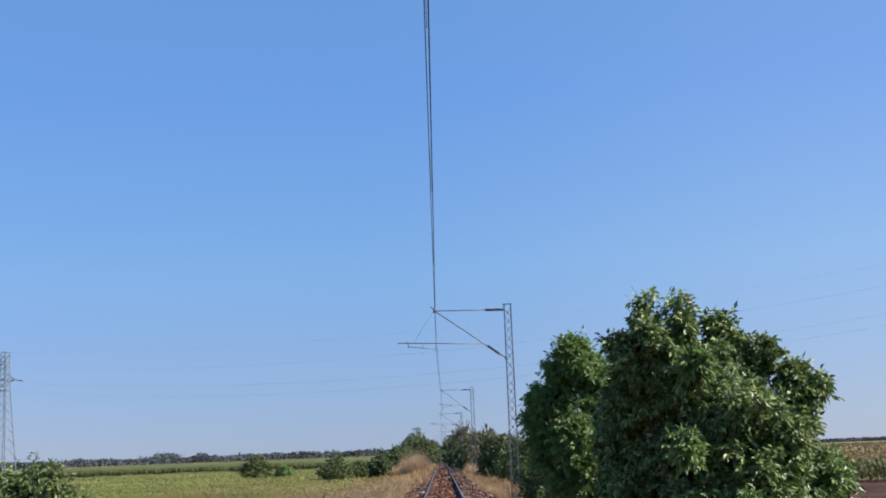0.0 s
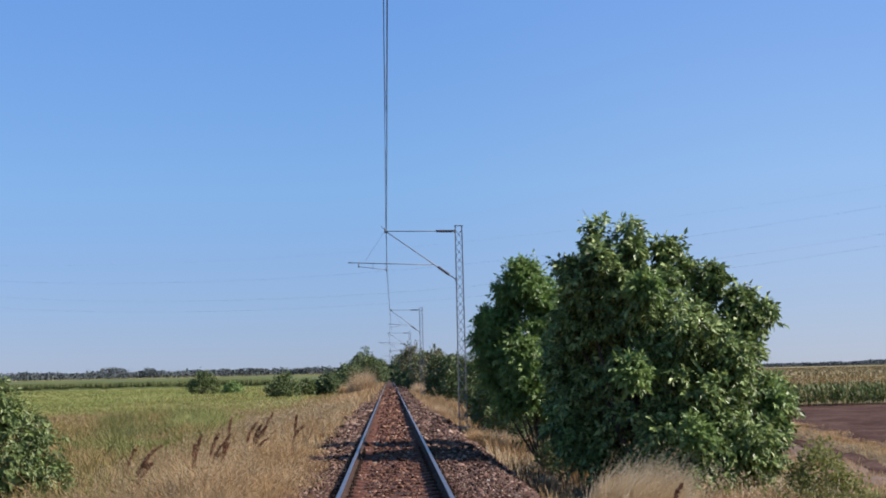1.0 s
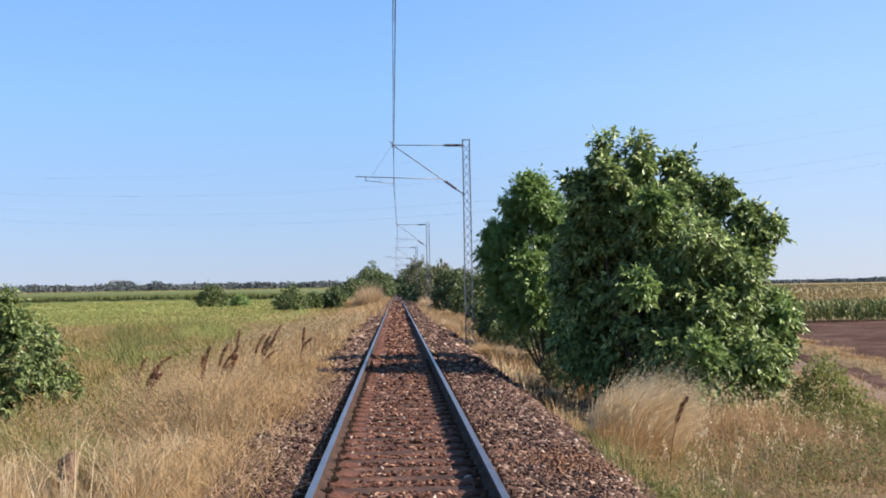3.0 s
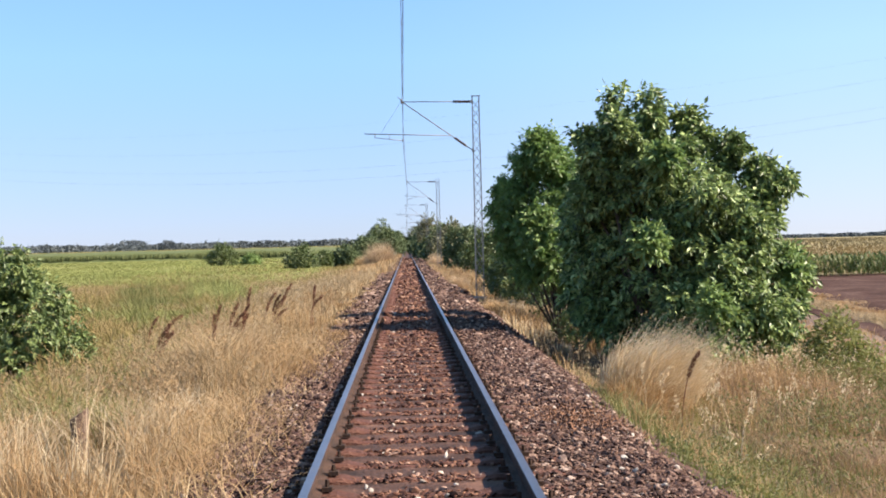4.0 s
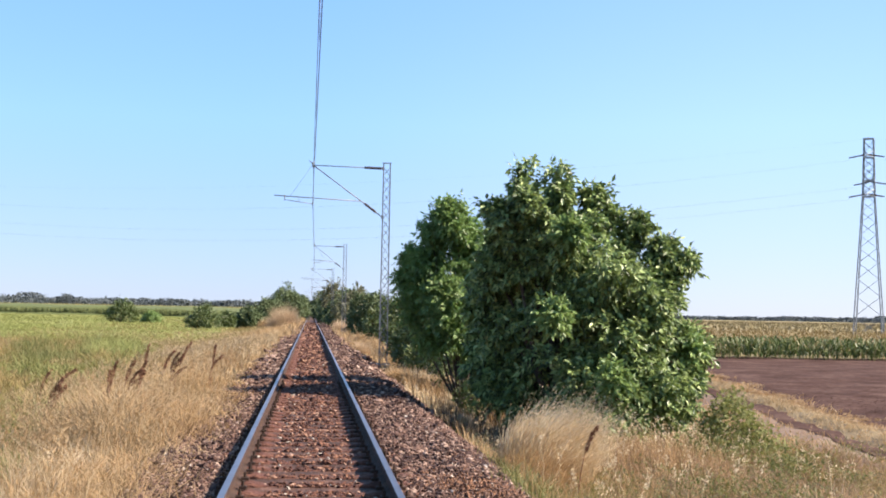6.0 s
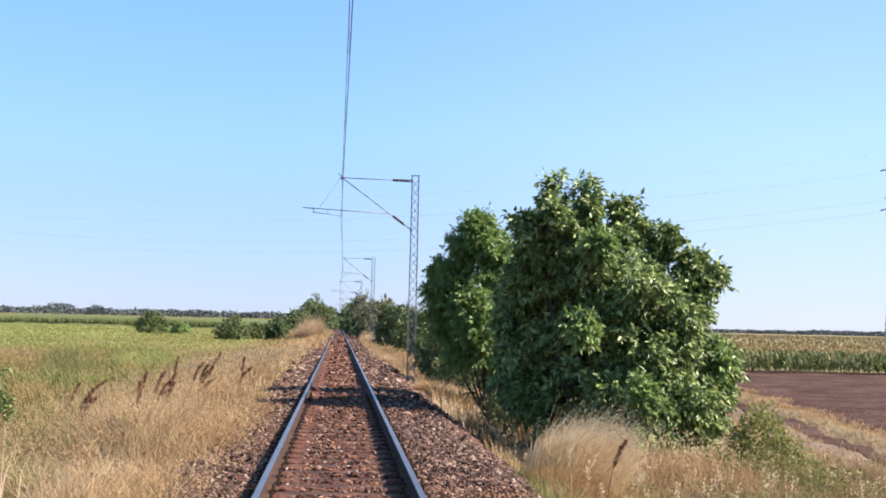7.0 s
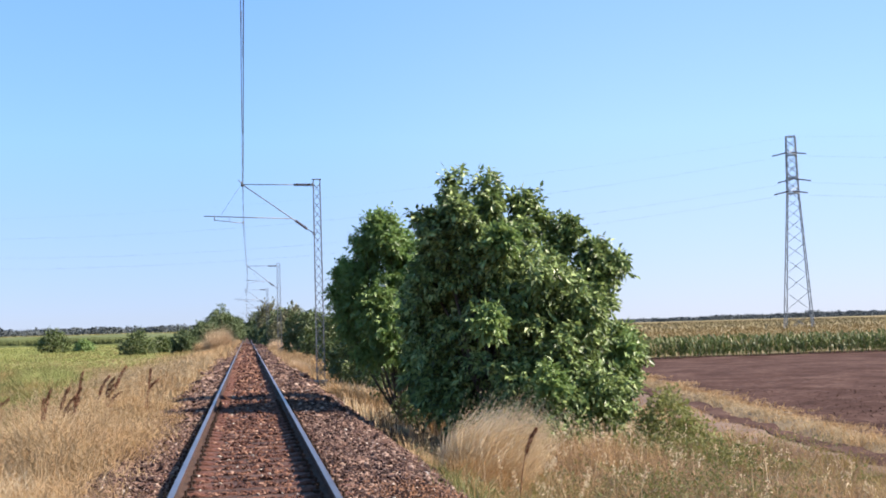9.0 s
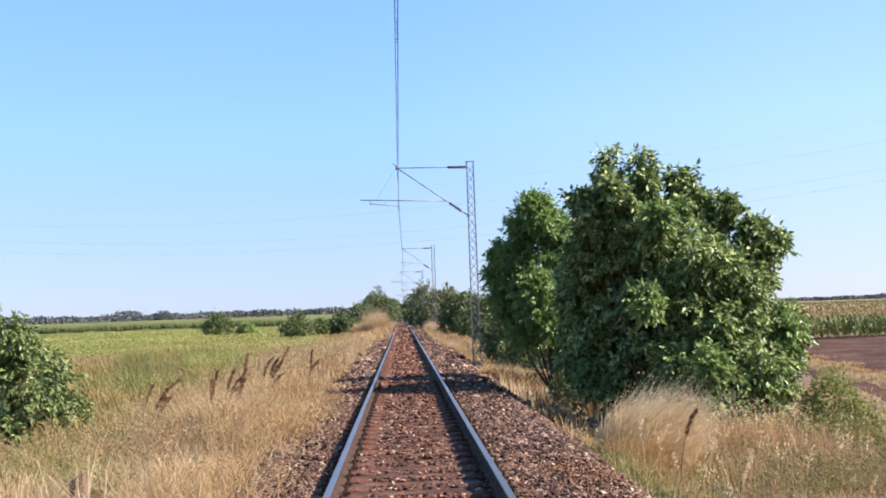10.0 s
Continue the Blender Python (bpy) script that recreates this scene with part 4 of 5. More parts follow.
def canopy(name, label, x0, x1, y0, y1, h, mat, category):
    """The closed body of a far standing crop: a bumpy sheet with a steep front edge."""
    xs, ys = np.arange(x0, x1, 3.0), np.concatenate([[y0 - 3, y0, y0 + 3], np.linspace(y0 + 8, y1, 18)])
    X, Y = np.meshgrid(xs, ys)
    Z = land(X, Y) + np.where(Y < y0 - 1, 0, h * np.where(Y < y0 + 1, .6, 1)) + .12 * rng.normal(size=X.shape)
    Y = Y + .3 * rng.normal(size=X.shape)
    n = len(xs)
    i = (np.arange(len(ys) - 1)[:, None] * n + np.arange(n - 1)[None]).ravel()
    return tagged(mesh_obj(name, np.stack([X, Y, Z], -1), np.stack([i, i + 1, i + n + 1, i + n], -1), mat, smooth=True), label, category, kind="stuff")


canopy("corn_field", "dark green strip of tall maize far off", -520, -10, 300, 520, 2.3, M_FARCORN, "corn")
x, y = scatter(50000, -420, -10, 299, 480, 3)
n = len(x)
v, f = blade_arrays(np.stack([x, y, land(x, y)], 1), rng.uniform(2.1, 2.45, n), np.full(n, .28), rng.normal(size=(n, 2)) * .3, np.zeros(n))
tagged(mesh_obj("corn_field", v, f, M_FARCORN), "leaves of the far maize strip", "corn", kind="stuff")
x, y = scatter(20000, -700, -12, 470, 1000, 1.2)
n = len(x)
v, f = blade_arrays(np.stack([x, y, land(x, y) + .6], 1), rng.uniform(1.5, 1.9, n), .4 + y / 700, rng.normal(size=(n, 2)) * .5, np.zeros(n))
tagged(mesh_obj("corn_tassels", v, f, M_FARPALE), "far pale canopy of ripening maize", "corn", kind="stuff")


# ---- ballast ----
ICO_V = unit(np.array([(0, 1, 1.618), (0, -1, 1.618), (0, 1, -1.618), (0, -1, -1.618), (1, 1.618, 0), (-1, 1.618, 0), (1, -1.618, 0), (-1, -1.618, 0), (1.618, 0, 1), (-1.618, 0, 1), (1.618, 0, -1), (-1.618, 0, -1)]))
ICO_F = np.array([(0, 1, 8), (0, 8, 4), (0, 4, 5), (0, 5, 9), (0, 9, 1), (1, 9, 7), (1, 7, 6), (1, 6, 8), (8, 6, 10), (8, 10, 4), (4, 10, 2), (4, 2, 5), (5, 2, 11), (5, 11, 9), (9, 11, 7), (3, 2, 10), (3, 10, 6), (3, 6, 7), (3, 7, 11), (3, 11, 2)])


ICO_UP = ICO_F[ICO_V[ICO_F][:, :, 2].mean(axis=1) > -.55]  # the undersides lie in the bed


def stones(x, y, z, size, flat=.55):
    """Angular broken stones of random shape and turn, bedded on their undersides."""
    n = len(x)
    v = ICO_V[None] * (1 + rng.uniform(-.38, .34, (n, 12, 1)))
    v = v * (size[:, None] * rng.uniform(.55, 1.35, (n, 3)) * [1.1, .85, flat])[:, None, :]
    a = rng.uniform(0, 2 * np.pi, n)
    c, s = np.cos(a)[:, None], np.sin(a)[:, None]
    t = rng.normal(size=(n, 1)) * .35
    v = np.stack([v[..., 0] * c - v[..., 1] * s, v[..., 0] * s + v[..., 1] * c, v[..., 2] + t * v[..., 0]], -1)
    v = v + np.stack([x, y, z], 1)[:, None]
    f = ICO_UP[None] + (np.arange(n) * 12)[:, None, None]
    return v.reshape(-1, 3), f.reshape(-1, 3)


sets, inner = [], []
for y0, y1, n, r in ((-9, 7.2, 7000, .045), (7.2, 13.5, 25000, .0205), (13.5, 24, 23000, .027), (24, 42, 11000, .045), (42, 75, 6500, .07), (75, 190, 7000, .12)):
    x, y = rng.uniform(-2.15, 2.85, n), rng.uniform(y0, y1, n)
    x = np.where((x < -1.8) & (rng.random(n) < .6), x + .5, x)
    ragged = x < np.interp(y, [14, 26], [2.35, 2.65]) + .2 * bumps(x * 0, y, 1.3, 4)
    x, y, n = x[ragged], y[ragged], int(ragged.sum())
    ph = np.abs((y - SLEEPER_FIRST + SLEEPER_STEP / 2) % SLEEPER_STEP - SLEEPER_STEP / 2)
    on_sleeper = (ph < .14) & (np.abs(x) < .86)
    on_rail = np.abs(np.abs(x) - .7535) < .085
    rusty = (np.abs(x) > .42) & (np.abs(x) < .7)
    keep = ~on_rail & ~(on_sleeper & (rng.random(n) > np.where(np.abs(x) < .42, .85, .45))) & ~(rusty & (rng.random(n) > .8))
    x, y, on_sleeper = x[keep], y[keep], on_sleeper[keep]
    z = np.where(np.abs(x) < 1.3, np.where(np.abs(x) > .86, -.165, np.where(on_sleeper, -.192, -.232)), land(x, y) + .005) + rng.uniform(-.4, .6, len(x)) * r
    for chosen, where in ((sets, np.abs(x) > .8), (inner, np.abs(x) <= .8)):
        chosen.append(stones(x[where], y[where], z[where], r * rng.uniform(.5, 1.35, where.sum()) * np.where(rng.random(where.sum()) < .08, 1.7, 1)))
v, f = join(inner)
tagged(mesh_obj("ballast", v, f, M_RUSTSTONE), "rust-stained broken ballast stones between the rails", "ballast", kind="stuff")
v, f = join(sets)
tagged(mesh_obj("ballast", v, f, M_STONE), "reddish-brown broken ballast stones with some pale ones", "ballast", kind="stuff")


n = 400
x, y = rng.uniform(-2.0, 2.3, n), 6.5 + 34 * rng.random(n) ** 1.4
ok = np.abs(np.abs(x) - .7535) > .12
x, y = x[ok], y[ok]
z = np.where(np.abs(x) < 1.3, -.185, land(x, y) + .02)
v, f = stones(x, y, z, rng.uniform(.012, .030, len(x)) * np.maximum(1, y / 22), .7)
tagged(mesh_obj("ballast", v, f, M_PALESTONE), "scattered whitish stones on the brown ballast", "ballast", kind="stuff")

# clods of the ploughed field
n = 9000
y = 14 + 36 * rng.random(n) ** 1.2
x = rut_x(y) + 1.5 + rng.random(n) ** 1.2 * (y * .36 + 4)
v, f = stones(x, y, land(x, y), rng.uniform(.015, .045, n) * np.maximum(1, y / 60), .30)
tagged(mesh_obj("soil_clods", v, f, M_SOIL), "reddish-brown clods of ploughed soil", "soil", kind="stuff")


# ---- grasses and weeds ----
def grass(name, label, x, y, height, width, mat, lean=.25, wind=(-.05, 0), bend=.25, lift=0.0, category="grass"):
    n = len(x)
    h = height * rng.uniform(.55, 1.2, n) * np.clip(1 + .42 * bumps(x, y, .8, 50), .45, 1.8)
    ln = rng.normal(size=(n, 2)) * (h * lean)[:, None] + np.array(wind) * h[:, None]
    v, f = blade_arrays(np.stack([x, y, land(x, y) - .02 + lift], 1), h, width, ln, rng.uniform(0, bend, n))
    return tagged(mesh_obj(name, v, f, mat), label, category, kind="stuff")


def tufts(n, per, x0, x1, y0, y1, r, power=1.0):
    x, y = scatter(n, x0, x1, y0, y1, power)
    return np.repeat(x, per) + rng.normal(size=n * per) * r, np.repeat(y, per) + rng.normal(size=n * per) * r


def thin(x, y, keep):
    k = rng.random(len(x)) < keep
    return x[k], y[k]


def sight(x, y, w=.85):
    """Thinner growth before the post stump."""
    off = np.abs(x + .2665 * y)
    return np.where((off < w) & (y > 9.2) & (y < 14.3), np.where(off < .42, .03, .4), 1)


def meadow_side(x, y, least=.08):
    """Dry growth thins out towards the green meadow."""
    return np.where(y > 15, np.clip(1 + (x + .165 * y) * 1.1, least, 1), 1)


def hollow(x, y):
    """Almost bare soil in the shaded hollow between ballast and walnut."""
    return np.where((x > 2.2) & (x < 4.3) & (y > 21.5) & (y < 33), .06, 1.0)


def wide(y, base=.006):
    return base * np.maximum(1, y / 16) * np.interp(y, [12, 24, 60], [1.1, 1.35, 1.0])


# left verge: straw along the ballast, olive weeds further out
x, y = tufts(4200, 16, -5.8, -1.75, 8.5, 30, .08, 1.3)
edge = -2.15 + .42 * bumps(x * 0, y, .8, 5) + .25 * bumps(x * 0, y, 2.1, 6)
x, y = thin(x, y, np.clip(.5 + (edge - x) * .8, .07, .9) * sight(x, y) * meadow_side(x, y, .07))
grass("dry_grass", "tall straw-coloured dry grass along the ballast", x, y, .62 * np.clip((-1.5 - x) / 1.2, .3, 1) * (1 + .3 * bumps(x, y, 1.1, 4)), wide(y, .0075), M_STRAW, lean=.32, bend=.35)
x, y = tufts(420, 7, -2.3, -1.35, 8.5, 26, .16, 1.2)
grass("dry_grass", "loose straw lying over the edge of the ballast", x, y, .20, wide(y, .007), M_STRAW, lean=1.7, bend=.3, lift=.04)
x, y = tufts(1700, 14, -5.4, -2.1, 9, 27, .2, 1.2)
x, y = thin(x, y, sight(x, y) * meadow_side(x, y))
grass("dry_grass", "bleached tangled grass stalks leaning over", x, y, .75 * np.clip((-1.5 - x) / 1.2, .4, 1), wide(y, .008), M_REDDISH, lean=.62, bend=.6)
x, y = tufts(1300, 6, -5.2, -1.95, 9, 24, .25)
x, y = thin(x, y, sight(x, y) * meadow_side(x, y))
grass("dry_grass", "flattened straw lying across the tufts", x, y, .30, wide(y, .008), M_STRAW, lean=1.6, bend=.2, lift=.12)
x, y = tufts(230, 9, -4.6, -2.3, 9, 15, .12)
x, y = thin(x, y, sight(x, y, 1.2))
grass("dry_grass", "long bleached stalks crossing near the rails", x, y, .85, .0055, M_PALE, lean=.45, bend=.3)
x, y = tufts(2900, 14, -6.2, -1.8, 28, 80, .22, 1.5)
grass("dry_grass", "straw-coloured grass further along the track", x, y, .42 * np.clip((-1.5 - x) / 1.2, .3, 1), wide(y, .009), M_STRAW, lean=.4)
x, y = tufts(2600, 13, -12, -4.2, 12, 45, .2, 1.2)
grass("meadow_grass", "olive and yellow-green meadow grass", x, y, .5 * (1 + .35 * bumps(x, y, .7, 6)), wide(y, .009), M_OLIVE, lean=.4)
x, y = tufts(4600, 12, -26, -4.6, 42, 100, .4, 1.1)
grass("meadow_grass", "olive and yellow-green meadow grass farther off", x, y, .45 * (1 + .4 * bumps(x, y, .5, 6)), wide(y, .012), M_OLIVE, lean=.4)
x, y = tufts(7500, 14, -14, -2.4, 24, 95, .3, 1.2)
x, y = thin(x, y, np.clip(1 + (x + .132 * y + 1.0) * .5, .10, 1))
grass("reed_grass", "reddish-tan seeding grass swath", x, y, .5, wide(y, .008), M_REDDISH, lean=.25)
x, y = tufts(1500, 12, -10.5, -4.4, 12, 34, .16)
x, y = thin(x, y, np.clip(.5 + bumps(x, y, .9, 8), 0, 1))
grass("meadow_grass", "green weeds among dry grass", x, y, .48, wide(y, .014), M_GREENW, lean=.45)
x, y = tufts(2600, 10, -30, -5.0, 95, 260, .8, 1.3)
grass("meadow_grass", "far meadow grass between track and soy", x, y, .55, wide(y, .02), M_OLIVE, lean=.5)
x, y = tufts(1600, 14, -5.5, -1.9, 80, 260, .5, 1.5)
grass("dry_grass", "pale dry grass along the far embankment", x, y, .55, wide(y, .011), M_STRAW)

x, y = tufts(700, 12, -7, -1.9, -9, 9, .15)
grass("dry_grass", "dry grass along the near end of the ballast", x, y, .4, .012, M_STRAW, lean=.4)
x, y = tufts(700, 12, 2.6, 9, -9, 10, .15)
grass("dry_grass", "dry grass along the near end of the ballast", x, y, .32, .012, M_STRAW, lean=.5)

y = rng.uniform(10.4, 14.6, 2600)
x = -.268 * y + rng.normal(size=2600) * .3
grass("dry_grass", "short straw before the post stump", x, y, .09, .008, M_STRAW, lean=.6)

# right verge
x, y = tufts(1100, 14, 4.5, 12, 9, 17, .2)
x, y = thin(x, y, np.clip(.4 + .9 * bumps(x, y, .7, 83), .1, 1))
grass("dry_grass", "pale dead stalks on the near verge", x, y, .42, wide(y, .0055), M_STRAW, lean=.5, bend=.4)
x, y = tufts(1500, 14, 2.55, 9.5, 10, 24, .14, 1.1)
x, y = thin(x, y, np.clip(.45 + .7 * bumps(x, y, .9, 24), .08, 1) * hollow(x, y))
grass("dry_grass", "sparse dry grass and stalks on the verge", x, y, .34, wide(y), M_STRAW, lean=.45)
x, y = tufts(1000, 12, 2.7, 9.0, 10, 23, .18)
x, y = thin(x, y, np.clip(.3 + 1.0 * bumps(x, y, .8, 23), 0.03, 1))
grass("green_weeds", "grey-green weeds in the dry grass", x, y, .26, wide(y, .009), M_GREENW, lean=.6)
x, y = tufts(1500, 14, 4.0, 11, 9.5, 26, .2)
grass("reed_grass", "reddish dry weeds on the verge", x, y, .40, wide(y), M_DRYWEED, lean=.4)
x, y = tufts(1500, 12, 7.5, 15, 13, 60, .22)
d = x - rut_x(y)
x, y = thin(x, y, np.where((d > -.55) & (d < .15), .05, np.where((d > -1.5) & (d < .15), .45, 1)))
grass("dry_grass", "short dry grass beside the dirt track", x, y, .24, wide(y, .008), M_STRAW, lean=.5)
y = rng.uniform(12, 95, 9000)
x = rut_x(y) + rng.normal(size=9000) * .30 + .70
grass("dry_grass", "straw-coloured verge between dirt track and ploughed field", x, y, .17, wide(y, .008), M_REDDISH, lean=1.1)
x, y = tufts(900, 12, 0, 1, 13, 96, .0, 1.1)
x = rut_x(y) + 1.75 + rng.normal(size=len(x)) * .45 + .3 * bumps(x * 0, y, .9, 71)
grass("dry_grass", "ragged straw tufts along the edge of the ploughed field", x, y + rng.normal(size=len(y)) * .15, .16, wide(y, .009), M_STRAW, lean=1.0)
# the big pale clump in front of the walnut
def dome(name, label, px, py, rx, ry, h, n, width, mat, lean=.3, wind=(0, 0), bend=.4, power=.5):
    """A rounded clump of long grass, highest in its middle and falling over at the rim."""
    a, r = rng.uniform(0, 2 * np.pi, n), np.sqrt(rng.random(n))
    x, y = px + rx * r * np.cos(a) * .8, py + ry * r * np.sin(a) * .8
    hh = h * np.maximum(1 - r * r, .06) ** power * rng.uniform(.7, 1.05, n)
    ln = np.stack([np.cos(a) * rx, np.sin(a) * ry], 1) * (.25 + .35 * r)[:, None] + rng.normal(size=(n, 2)) * (lean * hh)[:, None] + np.array(wind) * hh[:, None]
    v, f = blade_arrays(np.stack([x, y, land(x, y) - .02], 1), hh, width, ln, rng.uniform(0, bend, n))
    return tagged(mesh_obj(name, v, f, mat), label, "grass", kind="stuff")


def plume_clump(label, px, py, r, h, n, mat, wind):
    """A tussock of fine stems arching over to one side, each with a loose head of small seeds."""
    a, q = rng.uniform(0, 2 * np.pi, n), np.sqrt(rng.random(n))
    x, y = px + r * q * np.cos(a), py + r * q * np.sin(a) * 1.1
    hh = h * (1.05 - .55 * q ** 2) * rng.uniform(.55, 1.05, n)
    ln = np.stack([np.cos(a), np.sin(a)], 1) * (r * .55 * q)[:, None] + rng.normal(size=(n, 2)) * (.10 * hh)[:, None] + np.array(wind) * (hh * rng.uniform(.6, 1.3, n))[:, None]
    bend = rng.uniform(.02, .30, n)
    foot = np.stack([x, y, land(x, y) - .02], 1)
    stems = blade_arrays(foot, hh, rng.uniform(.006, .016, n), ln, bend)
    per = 3
    f = rng.uniform(.62, 1.0, n * per)
    p = np.repeat(foot, per, 0)
    p[:, :2] += np.repeat(ln, per, 0) * (f ** 1.7)[:, None] + rng.normal(size=(n * per, 2)) * .018
    p[:, 2] += np.repeat(hh * (1 - bend * .8), per) * f
    size = rng.uniform(.012, .026, n * per)
    heads = leaf_arrays(p, unit(rng.normal(size=(n * per, 3)) * .6 + [wind[0], 0, .3]), unit(rng.normal(size=(n * per, 3)) + [0, 0, .6]), size, size * .6)
    v, f = join([stems, heads])
    return tagged(mesh_obj("grass_clump", v, f, mat), label, "grass", kind="stuff")


for dx, dy, h, r in ((-.25, .0, 1.20, .34), (.0, -.15, 1.32, .34), (.22, .15, 1.45, .36), (.42, .1, 1.35, .34), (.05, .45, 1.40, .36), (.62, .3, 1.20, .32)):
    plume_clump("pale wind-bent dry grass clump before the walnut", 3.30 + dx, 18.3 + dy, r * .85, h * 1.14, 760, M_PALE, (.46, -.04))
dome("grass_clump", "orange-brown dry base of the pale grass clump", 3.30, 18.1, .62, .9, .85, 3000, .009, M_STRAW, .3, (.3, 0), .5)
dome("grass_clump", "tan dry grass mound in the hollow by the young walnut", 3.1, 38.0, .9, 1.2, .8, 2800, .014, M_STRAW, .3, (.15, 0), .5)
dome("grass_clump", "tan dry grass mound in the hollow by the young walnut", 3.7, 41.0, 1.2, 1.4, 1.0, 3600, .015, M_PALE, .35, (.2, 0), .6)
y = rng.normal(size=1300) * .8 + 20.4
x = rng.uniform(3.8, 6.8, 1300)
grass("grass_clump", "fading dry grass beneath the walnut", x, y, .6, .0095, M_STRAW, lean=.35)
x, y = tufts(170, 16, 2.35, 5.0, 10.5, 16.5, .14)
grass("green_weeds", "low green weeds before the pale clump", x, y, .24, .011, M_GREENW, lean=.7)
x, y = tufts(240, 16, 8.2, 11.5, 15, 24, .16)
grass("green_weeds", "yellow-green weeds beside the dirt track", x, y, .4, .016, M_OLIVE, lean=.5)
x, y = tufts(420, 14, 2.9, 4.6, 28, 46, .16)
x, y = thin(x, y, np.clip(.35 + .8 * bumps(x, y, .8, 21), 0, 1) * hollow(x, y))
grass("dry_grass", "dry grass in the hollow beside the ballast", x, y, .38, wide(y, .009), M_PALE, lean=.6, bend=.5)
x, y = tufts(700, 14, 2.7, 4.6, 44, 150, .25, 1.3)
grass("dry_grass", "dry grass between ballast and bushes", *thin(x, y, np.clip(.4 + .8 * bumps(x, y, .35, 22), .05, 1)), .42, .03, M_STRAW, lean=.5)
for px, py, r, hh, mat in ((-3.35, 150, 1.6, 3.9, M_REED), (-5.4, 160, 1.2, 2.1, M_STRAW), (3.4, 128, 1.1, 2.2, M_REED), (3.7, 140, .9, 1.7, M_REED), (2.5, 60, .45, .8, M_REED), (3.5, 29, .3, .6, M_PALE)):
    dome("grass_clump", "tall rounded clump of tan dry grass", px, py, r, r, hh, 3200, .010 * max(1, py / 45), mat, .14)
# the hollow and slope between ballast, mast and bushes
x, y = tufts(1500, 14, 2.95, 6.5, 29, 62, .2, 1.0)
x, y = thin(x, y, np.clip(.5 + .7 * bumps(x, y, .6, 27), .1, 1) * hollow(x, y))
grass("dry_grass", "tan dry grass on the slope round the mast", x, y, .62, wide(y, .010), M_STRAW, lean=.4, bend=.4)
x, y = tufts(900, 14, 2.6, 5.6, 60, 125, .4, 1.0)
grass("dry_grass", "tan dry grass before the row of bushes", x, y, .65, wide(y, .010), M_STRAW, lean=.4, bend=.4)


# broad patches of the left meadow
def patch(x, y, k, s=.16):
    return bumps(x + 2 * np.sin(y * .11), y * .55, s, k)


x, y = tufts(7000, 12, -46, -6, 52, 150, .6, 1.0)
x, y = thin(x, y, (x > -.275 * y - 4) * np.clip(.35 + 1.2 * patch(x, y, 41), 0, 1))
grass("meadow_grass", "yellow-green meadow patches before the soybeans", x, y, .5, wide(y, .012), M_LIME, lean=.4)
x, y = tufts(6000, 12, -40, -5, 52, 140, .6, 1.0)
x, y = thin(x, y, (x > -.275 * y - 4) * np.clip(.35 - 1.2 * patch(x, y, 41), 0, 1) * np.clip(1 + (x + .10 * y) * .3, .45, 1))
grass("reed_grass", "pale pinkish seeding grass patches in the meadow", x, y, .55, wide(y, .009), M_REDDISH, lean=.3)
y = rng.uniform(58, 98, 26000)
x = y * rng.uniform(-.225, -.145, 26000) + rng.normal(size=26000) * .5
x, y = thin(x, y, np.clip(.55 + .8 * patch(x, y, 52, .4), 0, 1))
grass("meadow_grass", "dark olive weed patch before the soybeans", x, y, .8, wide(y, .012), M_GREENW, lean=.4)
y = rng.uniform(62, 90, 9000)
x = y * rng.uniform(-.165, -.135, 9000) + rng.normal(size=9000) * .6
grass("meadow_grass", "bright yellow-green weed patch before the soybeans", x, y, .8, wide(y, .012), M_SOY, lean=.5)
x, y = tufts(2600, 14, -16, -4.6, 20, 62, .3, 1.0)
x, y = thin(x, y, np.clip(.12 + .9 * patch(x, y, 43, .5), 0, 1))
x, y = thin(x, y, (x < -.125 * y - .6) * 1.0)
grass("meadow_grass", "lush yellow-green weed patches in the meadow", x, y, .75, wide(y, .015), M_LIME, lean=.35)
x, y = tufts(2200, 14, -13, -4.4, 15, 60, .28, 1.0)
x, y = thin(x, y, np.clip(.0 + .9 * patch(x, y, 46, .45), 0, 1) * (x < -.10 * y - .6))
grass("meadow_grass", "tall olive weed patches in the meadow", x, y, .85, wide(y, .015), M_OLIVE, lean=.4)
x, y = tufts(1300, 12, -7.0, -2.8, 11.5, 25, .18, 1.0)
x, y = thin(x, y, np.clip(.3 + .9 * bumps(x, y, .9, 49), 0, 1) * sight(x, y) * np.clip((-x - .15 * y) * .8, 0, 1))
grass("meadow_grass", "olive weeds among the straw", x, y, .62, wide(y, .010), M_LIME, lean=.4)
x, y = tufts(520, 14, -6.6, -3.9, 15, 25, .2, 1.0)
x, y = thin(x, y, np.clip(.45 + .8 * bumps(x, y, .8, 47), .05, 1))
grass("meadow_grass", "yellow-green weeds beside the walnut bush", x, y, .6, wide(y, .011), M_LIME, lean=.45)


